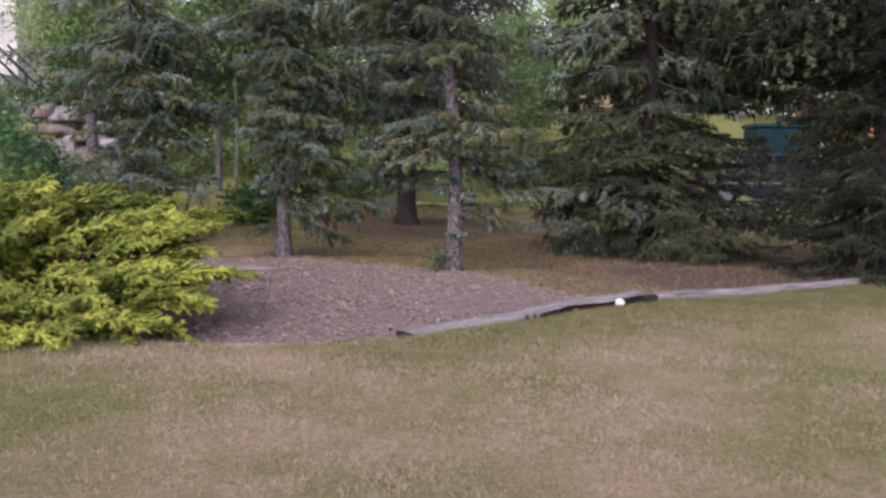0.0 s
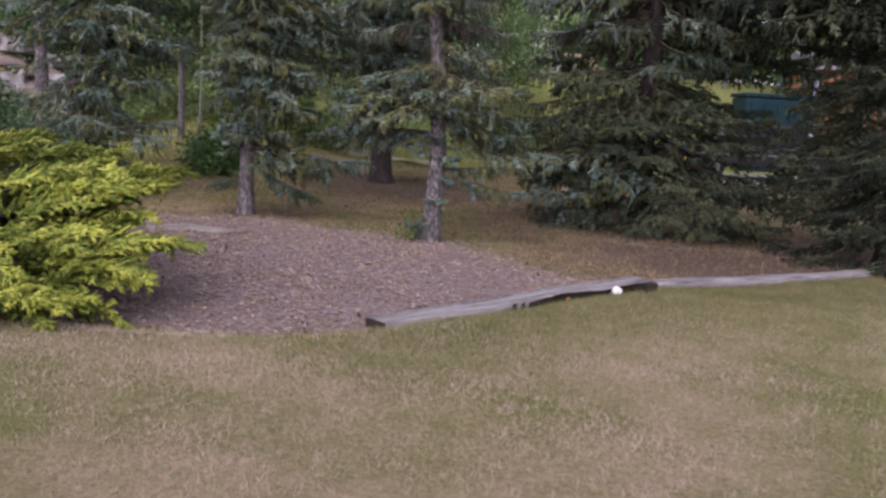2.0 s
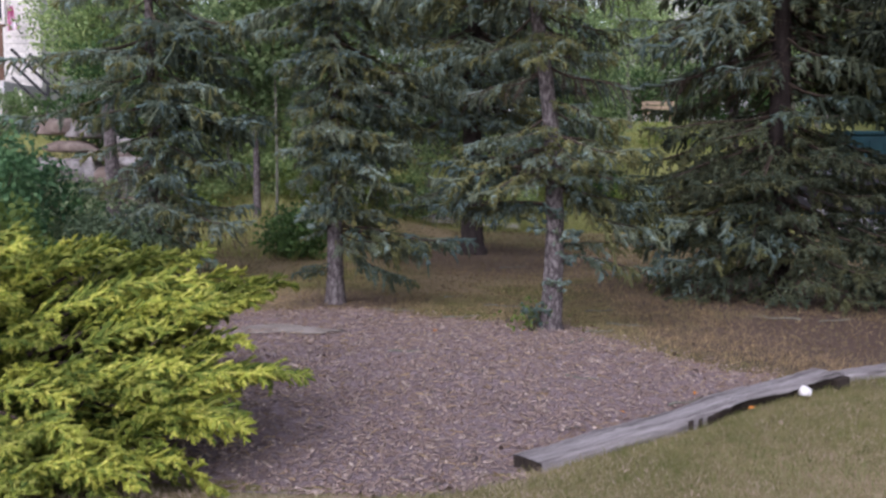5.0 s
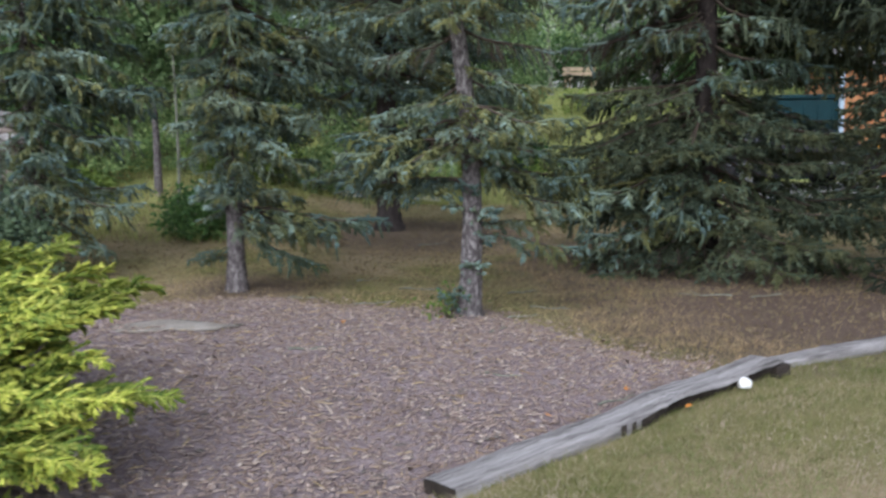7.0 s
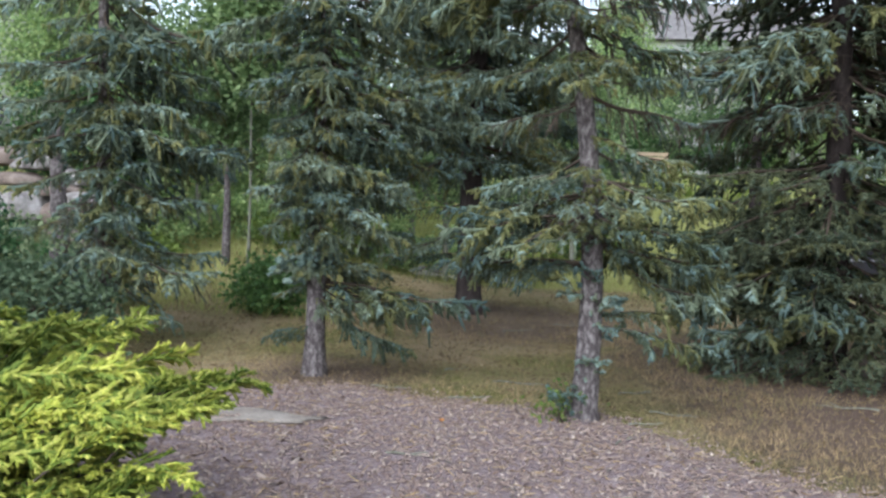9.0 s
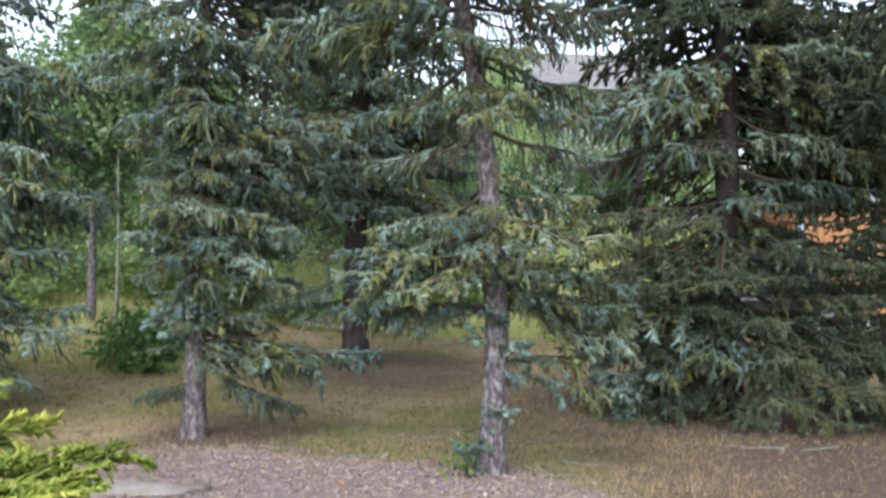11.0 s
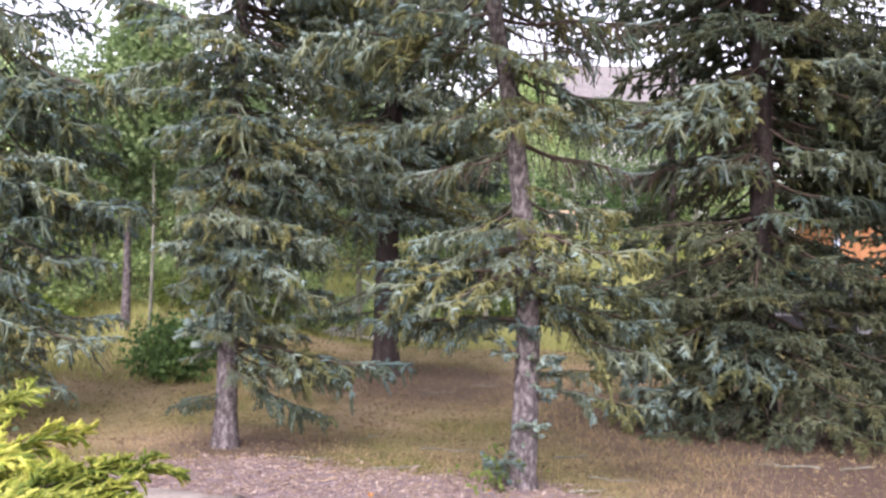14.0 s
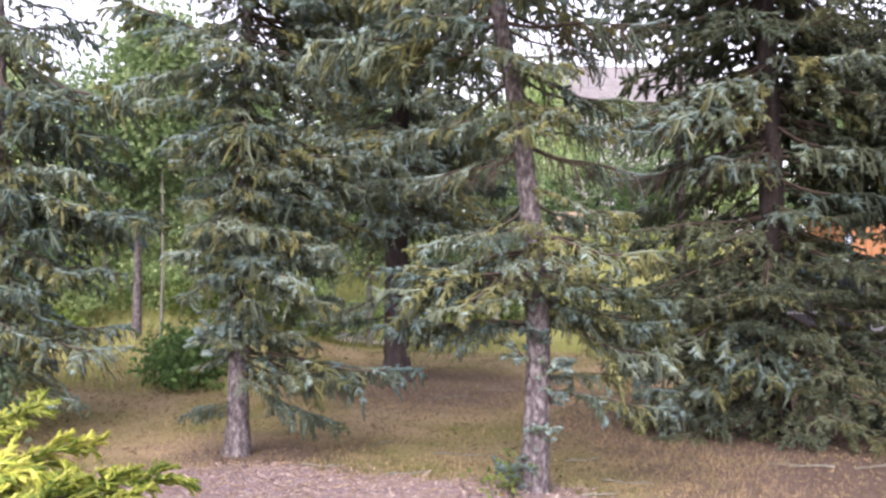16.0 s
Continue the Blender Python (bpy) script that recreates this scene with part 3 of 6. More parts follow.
def edge_distance(px, py, poly):
    best = np.full(np.shape(px), 1e9)
    for (x0, y0), (x1, y1) in zip(poly, poly[1:] + poly[:1]):
        dx, dy = x1 - x0, y1 - y0
        t = np.clip(((px - x0) * dx + (py - y0) * dy) / (dx * dx + dy * dy), 0, 1)
        best = np.minimum(best, np.hypot(px - x0 - t * dx, py - y0 - t * dy))
    return best


def mulch_height(x, y):
    e = edge_distance(x, y, BED)
    return gz(x, y) + 0.004 + 0.03 * smooth01(0, 0.5, e) + 0.012 * np.sin(9 * x + 4 * np.sin(5 * y)) * np.sin(8 * y) * smooth01(0, 0.3, e)


def mulch_bed():
    xs, ys = np.arange(-4.6, 2.0, 0.06), np.arange(6.2, 12.5, 0.06)
    X, Y = np.meshgrid(xs, ys)
    jag = 0.05 * np.sin(7 * X + 3 * Y) + 0.04 * np.sin(13 * Y - 5 * X)
    keep = inside(X + jag, Y + jag, BED)
    v = np.stack([X, Y, mulch_height(X, Y)], -1).reshape(-1, 3)
    i = np.arange(len(ys) - 1)[:, None] * len(xs) + np.arange(len(xs) - 1)[None]
    f = np.stack([i, i + 1, i + 1 + len(xs), i + len(xs)], -1).reshape(-1, 4)
    f = f[keep[:-1, :-1].ravel()]
    ob = new("mulch_bed", np_mesh("mulch_bed", v, f, [MULCH], smooth=True))
    return tagged(ob, "greyish brown bark mulch bed beside the lawn", "mulch bed", kind="structure")


bed = mulch_bed()


def slivers(name, n, lo, hi, mat, label, sx, sy, seed, reject, floor=mulch_height):
    """Thin slabs lying on the mulch at all angles."""
    rng = np.random.RandomState(seed)
    x, y = rng.uniform(lo[0], hi[0], n), rng.uniform(lo[1], hi[1], n)
    ok = reject(x, y)
    x, y = x[ok], y[ok]
    n = len(x)
    a, b = rng.uniform(*sx, n) / 2, rng.uniform(*sy, n) / 2
    h = rng.uniform(0.002, 0.006, n)
    corner = np.array([(-1, -1, 0), (1, -0.8, 0), (1.1, 0.8, 0), (-0.9, 1, 0), (-1, -1, 1), (1, -0.8, 1), (1.1, 0.8, 1), (-0.9, 1, 1)], float)
    loc = corner[None] * np.stack([a, b, h], -1)[:, None]
    loc[..., 2] += loc[..., 0] * rng.normal(0, 0.3, n)[:, None] + loc[..., 1] * rng.normal(0, 0.3, n)[:, None]
    th = rng.rand(n) * 2 * np.pi
    c, s = np.cos(th)[:, None], np.sin(th)[:, None]
    v = np.stack([x[:, None] + loc[..., 0] * c - loc[..., 1] * s, y[:, None] + loc[..., 0] * s + loc[..., 1] * c, (floor(x, y) + 0.004 + rng.uniform(0, 0.012, n))[:, None] + loc[..., 2]], -1)
    quad = np.array([(4, 5, 6, 7), (0, 1, 5, 4), (1, 2, 6, 5), (2, 3, 7, 6), (3, 0, 4, 7)])
    f = (quad[None] + 8 * np.arange(n)[:, None, None]).reshape(-1, 4)
    return tagged(new(name, np_mesh(name, v.reshape(-1, 3), f, [mat])), label, "mulch", kind="stuff")


TIMBER_C = (5.1, 11.2)


def lawn_side(x, y):
    """True on the mown side of the timbers."""
    ya = 7.31 + (x + 0.30) * (9.37 - 7.31) / 2.4
    yb = 9.37 + (x - 2.1) * (11.0 - 9.37) / 2.92
    return np.where(x < -0.3, y < 6.9, np.where(x < 2.1, y < ya, y < yb))


def in_bed(x, y):
    """On the bed, or spilled a little way over its edge on the woodland side."""
    spill = (edge_distance(x, y, BED) < np.random.RandomState(len(x)).uniform(0, 0.45, len(x)) ** 1.6) & ~lawn_side(x, y)
    return inside(x, y, BED) | spill


slivers("bark_chips", 32000, (-4.3, 6.3), (2.0, 12.4), CHIP, "grey and brown bark chips covering the bed", (0.010, 0.032), (0.008, 0.021), 3, in_bed)
slivers("bark_pieces", 3600, (-4.3, 6.3), (2.0, 12.4), CHIP_LARGE, "larger grey bark pieces lying on the bed", (0.03, 0.085), (0.012, 0.03), 8, in_bed)
slivers("straw_litter", 1900, (-4.3, 6.3), (2.0, 12.4), STRAW, "dry straw and twig bits on the mulch", (0.03, 0.12), (0.003, 0.006), 4, in_bed)


def grass(name, n, lo, hi, keep, height, width, mat, label, seed, lean=0.5, plain=False):
    """Single blades, each bent over a little."""
    rng = np.random.RandomState(seed)
    x, y = rng.uniform(lo[0], hi[0], n), rng.uniform(lo[1], hi[1], n)
    ok = keep(x, y, rng)
    x, y = x[ok], y[ok]
    n = len(x)
    h = rng.uniform(*height, n) * (0.75 + 0.5 * rng.rand(n))
    w = rng.uniform(*width, n) / 2
    th, ph = rng.rand(n) * 2 * np.pi, rng.rand(n) * 2 * np.pi
    base = np.stack([x, y, gz(x, y) - 0.004], -1)
    side = np.stack([np.cos(th) * w, np.sin(th) * w, np.zeros(n)], -1)
    bow = np.abs(rng.normal(0, lean, n)) * h
    mid = base + np.stack([np.cos(ph) * bow * 0.3, np.sin(ph) * bow * 0.3, h * 0.55], -1)
    tip = base + np.stack([np.cos(ph) * bow, np.sin(ph) * bow, h], -1)
    if plain:
        v = np.stack([base - side, base + side, tip], 1).reshape(-1, 3)
        return tagged(new(name, np_mesh(name, v, np.arange(3 * n).reshape(-1, 3), [mat])), label, "grass", kind="stuff")
    v = np.stack([base - side, base + side, mid + side * 0.7, mid - side * 0.7, tip], 1).reshape(-1, 3)
    k = 5 * np.arange(n)[:, None]
    f = np.concatenate([k + [0, 1, 2], k + [0, 2, 3], k + [3, 2, 4]])
    return tagged(new(name, np_mesh(name, v, f, [mat])), label, "grass", kind="stuff")


def on_lawn(x, y, rng):
    return lawn_side(x, y) & ~inside(x, y, BED) & (rng.rand(len(x)) < (0.35 + 0.65 * smooth01(10, 5, y)) * (0.15 + 0.85 * smooth01(0.5, 3.2, y)) * (0.15 + 0.85 * smooth01(8.5, 5.5, np.abs(x - 0.8))))


def in_wood(x, y, rng):
    # Grass thins over the fallen needles and the shade painted round them.
    litter_shade = np.minimum.reduce([np.hypot(x + 0.4, y - 17.6) / 1.6, np.hypot(x - 3.3, y - 14.4) / 1.9, np.hypot(x + 2.1, y - 12.9) / 0.6, np.hypot(x - 5.7, y - 12.0) / 2.1, np.hypot(x - 3.4, y - 11.5) / 1.5])
    edge = smooth01(-0.55, 0.25, edge_distance(x, y, BED) * np.where(inside(x, y, BED), -1, 1))
    return ~lawn_side(x, y) & (rng.rand(len(x)) < edge) & (rng.rand(len(x)) < 0.12 + 0.88 * smooth01(0.6, 1.3, litter_shade)) & ((y < 23.1) | (x < 4.4)) & (rng.rand(len(x)) < 1.1 - 0.05 * (y - 9))


slivers("leaf_litter", 22000, (-8, 9.5), (8, 22), LITTER, "dry leaves and needles fallen in the woodland grass", (0.015, 0.05), (0.008, 0.02), 5,
        lambda x, y: ~lawn_side(x, y) & ~inside(x, y, BED), lambda x, y: gz(x, y) + 0.012)
grass("lawn_grass", 900000, (-9, -4), (11, 11.5), on_lawn, (0.012, 0.036), (0.004, 0.008), BLADES_LAWN, "short dry tan lawn grass with greener patches", 11, 1.5, True)
grass("edge_grass", 190000, (-1.5, 5.0), (6.0, 11.3), lambda x, y, rng: lawn_side(x, y) & ~inside(x, y, BED) & (rng.rand(len(x)) < smooth01(-1.4, 0.6, x)) & (rng.rand(len(x)) < smooth01(2.9, 0.3, np.interp(x, [-1.5, -0.2, 2.1, 5.1], [6.6, 7.2, 9.3, 11.1]) - y)), (0.025, 0.055), (0.004, 0.007), BLADES_EDGE, "greener longer grass along the timbers", 14, 0.8, True)
grass("woodland_grass", 330000, (-9, 9.0), (10, 26), in_wood, (0.022, 0.06), (0.004, 0.008), BLADES_WOOD, "thin straw-coloured grass under the spruces", 12, 0.8, True)
grass("bank_grass", 150000, (-14, 15.6), (9, 34), lambda x, y, rng: ((y > 22) | (x < -4.5) | ((x < -2.4) & (y > 15.6) & (rng.rand(len(x)) < 0.5))) & ((x < 6.3) | (y > 27.6)), (0.08, 0.24), (0.010, 0.020), BLADES_BANK, "longer light green grass on the far bank", 13, 0.6, True)


grass("dry_tufts", 9000, (-2.2, 10.2), (0.2, 12.0), lambda x, y, rng: inside(x, y, BED) & (np.sin(6 * x + 2) * np.sin(5 * y + x) + 0.4 * rng.rand(len(x)) > 0.75), (0.03, 0.08), (0.004, 0.007), STRAW, "sparse bleached grass tufts in the mulch", 15, 0.9, True)

# ---- timbers along the lawn ----
def timber(name, a, b, w, h, seed, label, eroded):
    rng = np.random.RandomState(seed)
    a, b = np.array(a), np.array(b)
    L = np.linalg.norm(b - a)
    n = 64
    prof = np.array([(-0.5, 0), (-0.5, 0.5), (-0.495, 0.92), (-0.455, 0.99), (-0.2, 1.0), (0, 1.0), (0.2, 1.0), (0.455, 0.99), (0.495, 0.92), (0.5, 0.5), (0.5, 0)])
    k = len(prof)
    rings = []
    for i in range(n + 1):
        s = i / n
        p = prof * [w, h]
        p = p + rng.normal(0, 0.003, p.shape)
        p[:, 1] += 0.006 * math.sin(5 * s + seed) + 0.004 * math.sin(17 * s + 2 * seed)
        if eroded:
            e = float(smooth01(0.46, 0.6, s))
            p[7:, 0] += 0.03 * e
            p[2:, 1] += 0.014 * e
            p[0:2, 0] += 0.06 * e
            p[2, 0] += 0.016 * e * (1 + 0.5 * math.sin(31 * s))
            p[2:4, 1] -= 0.012 * e * (0.6 + 0.4 * math.sin(19 * s))
            p[:, 1] += 0.006 * float(smooth01(0.9, 1.0, s))
        rings.append(np.column_stack([np.full(k, s * L), p[:, 0], p[:, 1] - 0.012]))
    v = np.concatenate(rings)
    i = np.arange(n)[:, None] * k
    j = np.arange(k)[None]
    jj = (np.arange(k) + 1)[None] % k
    f = np.stack([i + j, i + k + j, i + k + jj, i + jj], -1).reshape(-1, 4)
    d = (b - a) / L
    z0, z1 = float(gz(*a)), float(gz(*b))
    top = empty(name, a[0], a[1], z0 - 0.035, label, "timber", "edging timbers", math.degrees(math.atan2(d[1], d[0])))
    top.rotation_euler[1] = -math.atan2(z1 - z0, L)
    # Past mid-length the rotten face is blackened to paint the shade of its hollow.
    rot_shade_face = (np.tile(np.arange(k), n) < 2) & (np.repeat(np.arange(n), k) / n + rng.uniform(-0.06, 0.06, n * k) > (0.42 if eroded else 2.0))
    me = np_mesh("beam", v, f, [WOOD_GREY, WOOD_ROT_SHADE], rot_shade_face.astype(int), smooth=True)
    part("beam", me, None, top)
    for s, nm, mat in ((0.0, "cut_end", WOOD_ROT_SHADE), (1.0, "cut_end", WOOD_ROT_SHADE)):
        bm = bmesh.new()
        ring = rings[0] if s == 0 else rings[-1]
        vs = [bm.verts.new((q[0] + (-0.004 if s == 0 else 0.004), q[1] * 0.985, q[2] * 0.985)) for q in ring]
        vs2 = [bm.verts.new((q[0] + (0.05 if s == 0 else -0.05), q[1] * 0.9, q[2] * 0.9)) for q in ring]
        bm.faces.new(vs if s == 0 else vs[::-1])
        for t in range(k):
            bm.faces.new((vs[t], vs[(t + 1) % k], vs2[(t + 1) % k], vs2[t]))
        bmesh.ops.recalc_face_normals(bm, faces=bm.faces[:])
        part(nm, bm, mat, top, "dark rotten sawn end")
    return top


edge_timber = timber("landscape_timber", (-0.28, 7.29), (2.12, 9.35), 0.235, 0.135, 5, "weathered grey timber with a hollow rotten face edging the mulch", True)
part("rotten_stub", box_bm(0.17, 0.12, 0.11, (3.13, -0.075, 0.005), 0.012), WOOD_ROT_SHADE, edge_timber, "dark rotten timber end")
timber("landscape_timber", (2.03, 9.41), TIMBER_C, 0.17, 0.10, 8, "weathered grey timber lying along the lawn edge", False)


# ---- loose things on the ground ----
def lumpy(sx, sy, sz, seed, sub=3, rough=0.22, scale=1.3, flat=0.35):
    """A boulder: a ball pushed about by noise and cut flat below."""
    bm = bmesh.new()
    bmesh.ops.create_icosphere(bm, subdivisions=sub, radius=1)
    for v in bm.verts:
        q = noise.noise(v.co * scale + Vector((seed * 3.1, seed, -seed)))
        q2 = noise.noise(v.co * scale * 3 + Vector((seed, 7, seed))) + 0.6 * noise.noise(v.co * scale * 8 + Vector((7, seed, 3)))
        v.co *= 1 + rough * 2 * q + rough * 0.5 * q2
        v.co.z = max(v.co.z, -flat)
    bmesh.ops.scale(bm, vec=(sx, sy, sz), verts=bm.verts)
    for f in bm.faces:
        f.smooth = True
    return bm


def stone(name, x, y, sx, sy, sz, seed, mat, label, group="", z=None, rough=0.22):
    bm = lumpy(sx, sy, sz, seed, rough=rough)
    me = bpy.data.meshes.new(name)
    bm.to_mesh(me)
    bm.free()
    me.materials.append(mat)
    ob = new(name, me)
    ob.location = (x, y, (float(gz(x, y)) if z is None else z) + sz * 0.3)
    return tagged(ob, label, "rock", group)


stone("stone_slab", -2.42, 10.72, 0.50, 0.23, 0.045, 12, SLAB_STONE, "flat sandy stone slab half sunk in the mulch", rough=0.26, z=float(mulch_height(np.array(-2.42), np.array(10.72))) - 0.02)
stone("flat_stone", -1.75, 23.6, 0.5, 0.35, 0.10, 6, STONE, "pale flat stone in the grass by the poplars", rough=0.12)
ball = stone("ball", 1.775, 8.885, 0.05, 0.05, 0.05, 9, WHITE_BALL, "scuffed white ball against the timber", rough=0.08, z=float(gz(1.775, 8.885)) + 0.025)
ball["category"] = "ball"
small_ball = stone("small_ball", -2.69, 5.18, 0.022, 0.022, 0.022, 3, WHITE_BALL, "small white ball lying in the dry lawn", rough=0.04)
small_ball["category"] = "ball"


def fallen_leaf(x, y, turn, size):
    bm = bmesh.new()
    pts = [(-1, 0, 0), (-0.3, 0.5, 0.15), (0.5, 0.42, 0.2), (1, 0, 0.05), (0.5, -0.42, 0.15), (-0.3, -0.5, 0.1)]
    top = [bm.verts.new(p) for p in pts]
    mid = bm.verts.new((0, 0, -0.02))
    for i in range(6):
        bm.faces.new((top[i], top[(i + 1) % 6], mid))
    ext = bmesh.ops.extrude_face_region(bm, geom=bm.faces[:])
    bmesh.ops.translate(bm, vec=(0, 0, 0.02), verts=[e for e in ext["geom"] if isinstance(e, bmesh.types.BMVert)])
    bmesh.ops.scale(bm, vec=(size, size, size), verts=bm.verts)
    me = bpy.data.meshes.new("fallen_leaf")
    bm.to_mesh(me)
    bm.free()
    me.materials.append(LEAF_ORANGE)
    ob = new("fallen_leaf", me)
    z = float(mulch_height(np.array(x), np.array(y))) if inside(np.array(x), np.array(y), BED) else float(gz(x, y)) + 0.02
    ob.matrix_basis = pose(x, y, z + 0.012, 8, -6, turn)
    return tagged(ob, "curled orange fallen leaf", "leaf", "fallen leaves")


for x, y, turn, size in ((1.28, 8.46, 30, 0.03), (-1.0, 10.9, 80, 0.035), (-0.15, 11.25, 10, 0.03), (1.02, 8.98, 50, 0.035), (0.42, 8.5, 140, 0.028), (-0.45, 9.7, 200, 0.026)):
    fallen_leaf(x, y, turn, size)


def fallen_twig(x, y, turn, length, seed):
    """A thin bare stick with a side spur, lying on the ground."""
    rng = np.random.RandomState(seed)
    z = float(mulch_height(np.array(x), np.array(y))) if inside(np.array(x), np.array(y), BED) else float(gz(x, y)) + 0.015
    t = empty("fallen_twig", x, y, z + 0.012, "thin pale dry stick fallen on the ground", "twig", "fallen twigs", turn)
    pts = [(length * (f - 0.5), 0.03 * math.sin(5 * f + seed) * length, 0.006 * math.sin(9 * f)) for f in np.linspace(0, 1, 8)]
    v, q = tube(pts, np.linspace(0.009, 0.003, 8), 6, 0.15, seed)
    part("stick", np_mesh("stick", v, q, [BARK_PALE], smooth=True), None, t)
    v, q = tube(bend(pts[4], (0.7, rng.choice((-0.6, 0.6)), 0.15), length * 0.3, 4, 0.1, rng, 0.06), np.linspace(0.005, 0.002, 5), 6, 0.1, seed)
    part("spur", np_mesh("spur", v, q, [BARK_PALE], smooth=True), None, t)


for k, (x, y, turn, length) in enumerate(((-0.78, 12.15, 15, 0.42), (-0.3, 12.9, -12, 0.5), (-0.9, 13.4, 40, 0.3), (0.75, 12.6, 25, 0.35), (0.9, 11.7, -30, 0.4), (0.6, 11.3, 10, 0.3), (-1.5, 12.3, -20, 0.35), (0.3, 10.6, 60, 0.3),
                                              (0.9, 8.75, 38, 0.34), (0.2, 9.2, -25, 0.3), (-1.2, 9.9, 5, 0.28), (2.6, 12.4, 160, 0.55), (3.3, 12.5, 20, 0.45), (-0.1, 16.4, 30, 0.5), (0.6, 17.0, -15, 0.4))):
    fallen_twig(x, y, turn, length, 200 + k)

# ---- spruces ----
BOUGH = {}
for i in range(4):
    BOUGH["mid", i] = bough_mesh("bough", 1.0, 20 + i, sag=(0.30, 0.5, 0.4, 0.6)[i], tassel=0.11, olive=0.22)
    BOUGH["long", i] = bough_mesh("bough", 1.6, 40 + i, sag=(0.25, 0.42, 0.5, 0.35)[i], tassel=0.12, olive=0.14, step=0.09, wide=0.36, gap=0.07)
for i in range(3):
    BOUGH["gold", i] = bough_mesh("bough", 0.9, 60 + i, sag=0.45, tassel=0.11, olive=0.75, blue=0.3)
    BOUGH["tuft", i] = bough_mesh("bough", 0.3, 70 + i, sag=0.1, tassel=0.0, olive=0.0, density=170, step=0.045, wide=0.5, fat=0.015, blue=0.7, gap=0.055)
    BOUGH["droop", i] = bough_mesh("bough", 1.9, 80 + i, sag=(0.55, 0.7, 0.45)[i], lift=0.55, tassel=0.11, olive=0.24, step=0.095, wide=0.40, dark=True, fat=0.0125, gap=0.075, density=80)
    BOUGH["dark", i] = bough_mesh("bough", 2.0, 110 + i, sag=(0.3, 0.45, 0.38)[i], tassel=0.12, olive=0.12, step=0.095, wide=0.38, dark=True, fat=0.0125, gap=0.075, density=80)
    BOUGH["bare", i] = bough_mesh("bough", 1.1, 90 + i, sag=0.35, tassel=0.2, olive=0.3, dead=0.75)
    BOUGH["flat", i] = bough_mesh("bough", 1.3, 130 + i, sag=(0.12, 0.2, 0.06)[i], tassel=0.10, olive=0.12, step=0.08, gap=0.065, blue=0.65)
    BOUGH["hang", i] = bough_mesh("bough", 1.0, 120 + i, sag=(0.75, 0.9, 0.6)[i], lift=0.5, tassel=0.15, olive=0.3, step=0.075, blue=0.25)
    BOUGH["coarse", i] = bough_mesh("bough", 1.4, 95 + i, sag=0.4, tassel=0.14, olive=0.12, step=0.15, density=32, wide=0.42, needle=0.014, fat=0.019, gap=0.11)
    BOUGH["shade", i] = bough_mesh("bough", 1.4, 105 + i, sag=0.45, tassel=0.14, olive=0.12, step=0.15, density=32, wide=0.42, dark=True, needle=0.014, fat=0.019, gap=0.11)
# Copies of two bough kinds with shade put into the needle colour.
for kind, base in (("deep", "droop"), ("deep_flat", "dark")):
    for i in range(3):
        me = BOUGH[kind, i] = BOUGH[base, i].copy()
        me.materials[1], me.materials[2], me.materials[3] = NEEDLE_SHADED, NEEDLE_SHADED, NEEDLE_DARK
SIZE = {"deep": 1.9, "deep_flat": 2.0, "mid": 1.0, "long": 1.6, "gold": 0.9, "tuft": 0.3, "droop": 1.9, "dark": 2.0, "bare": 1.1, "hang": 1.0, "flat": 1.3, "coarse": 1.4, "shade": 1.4}


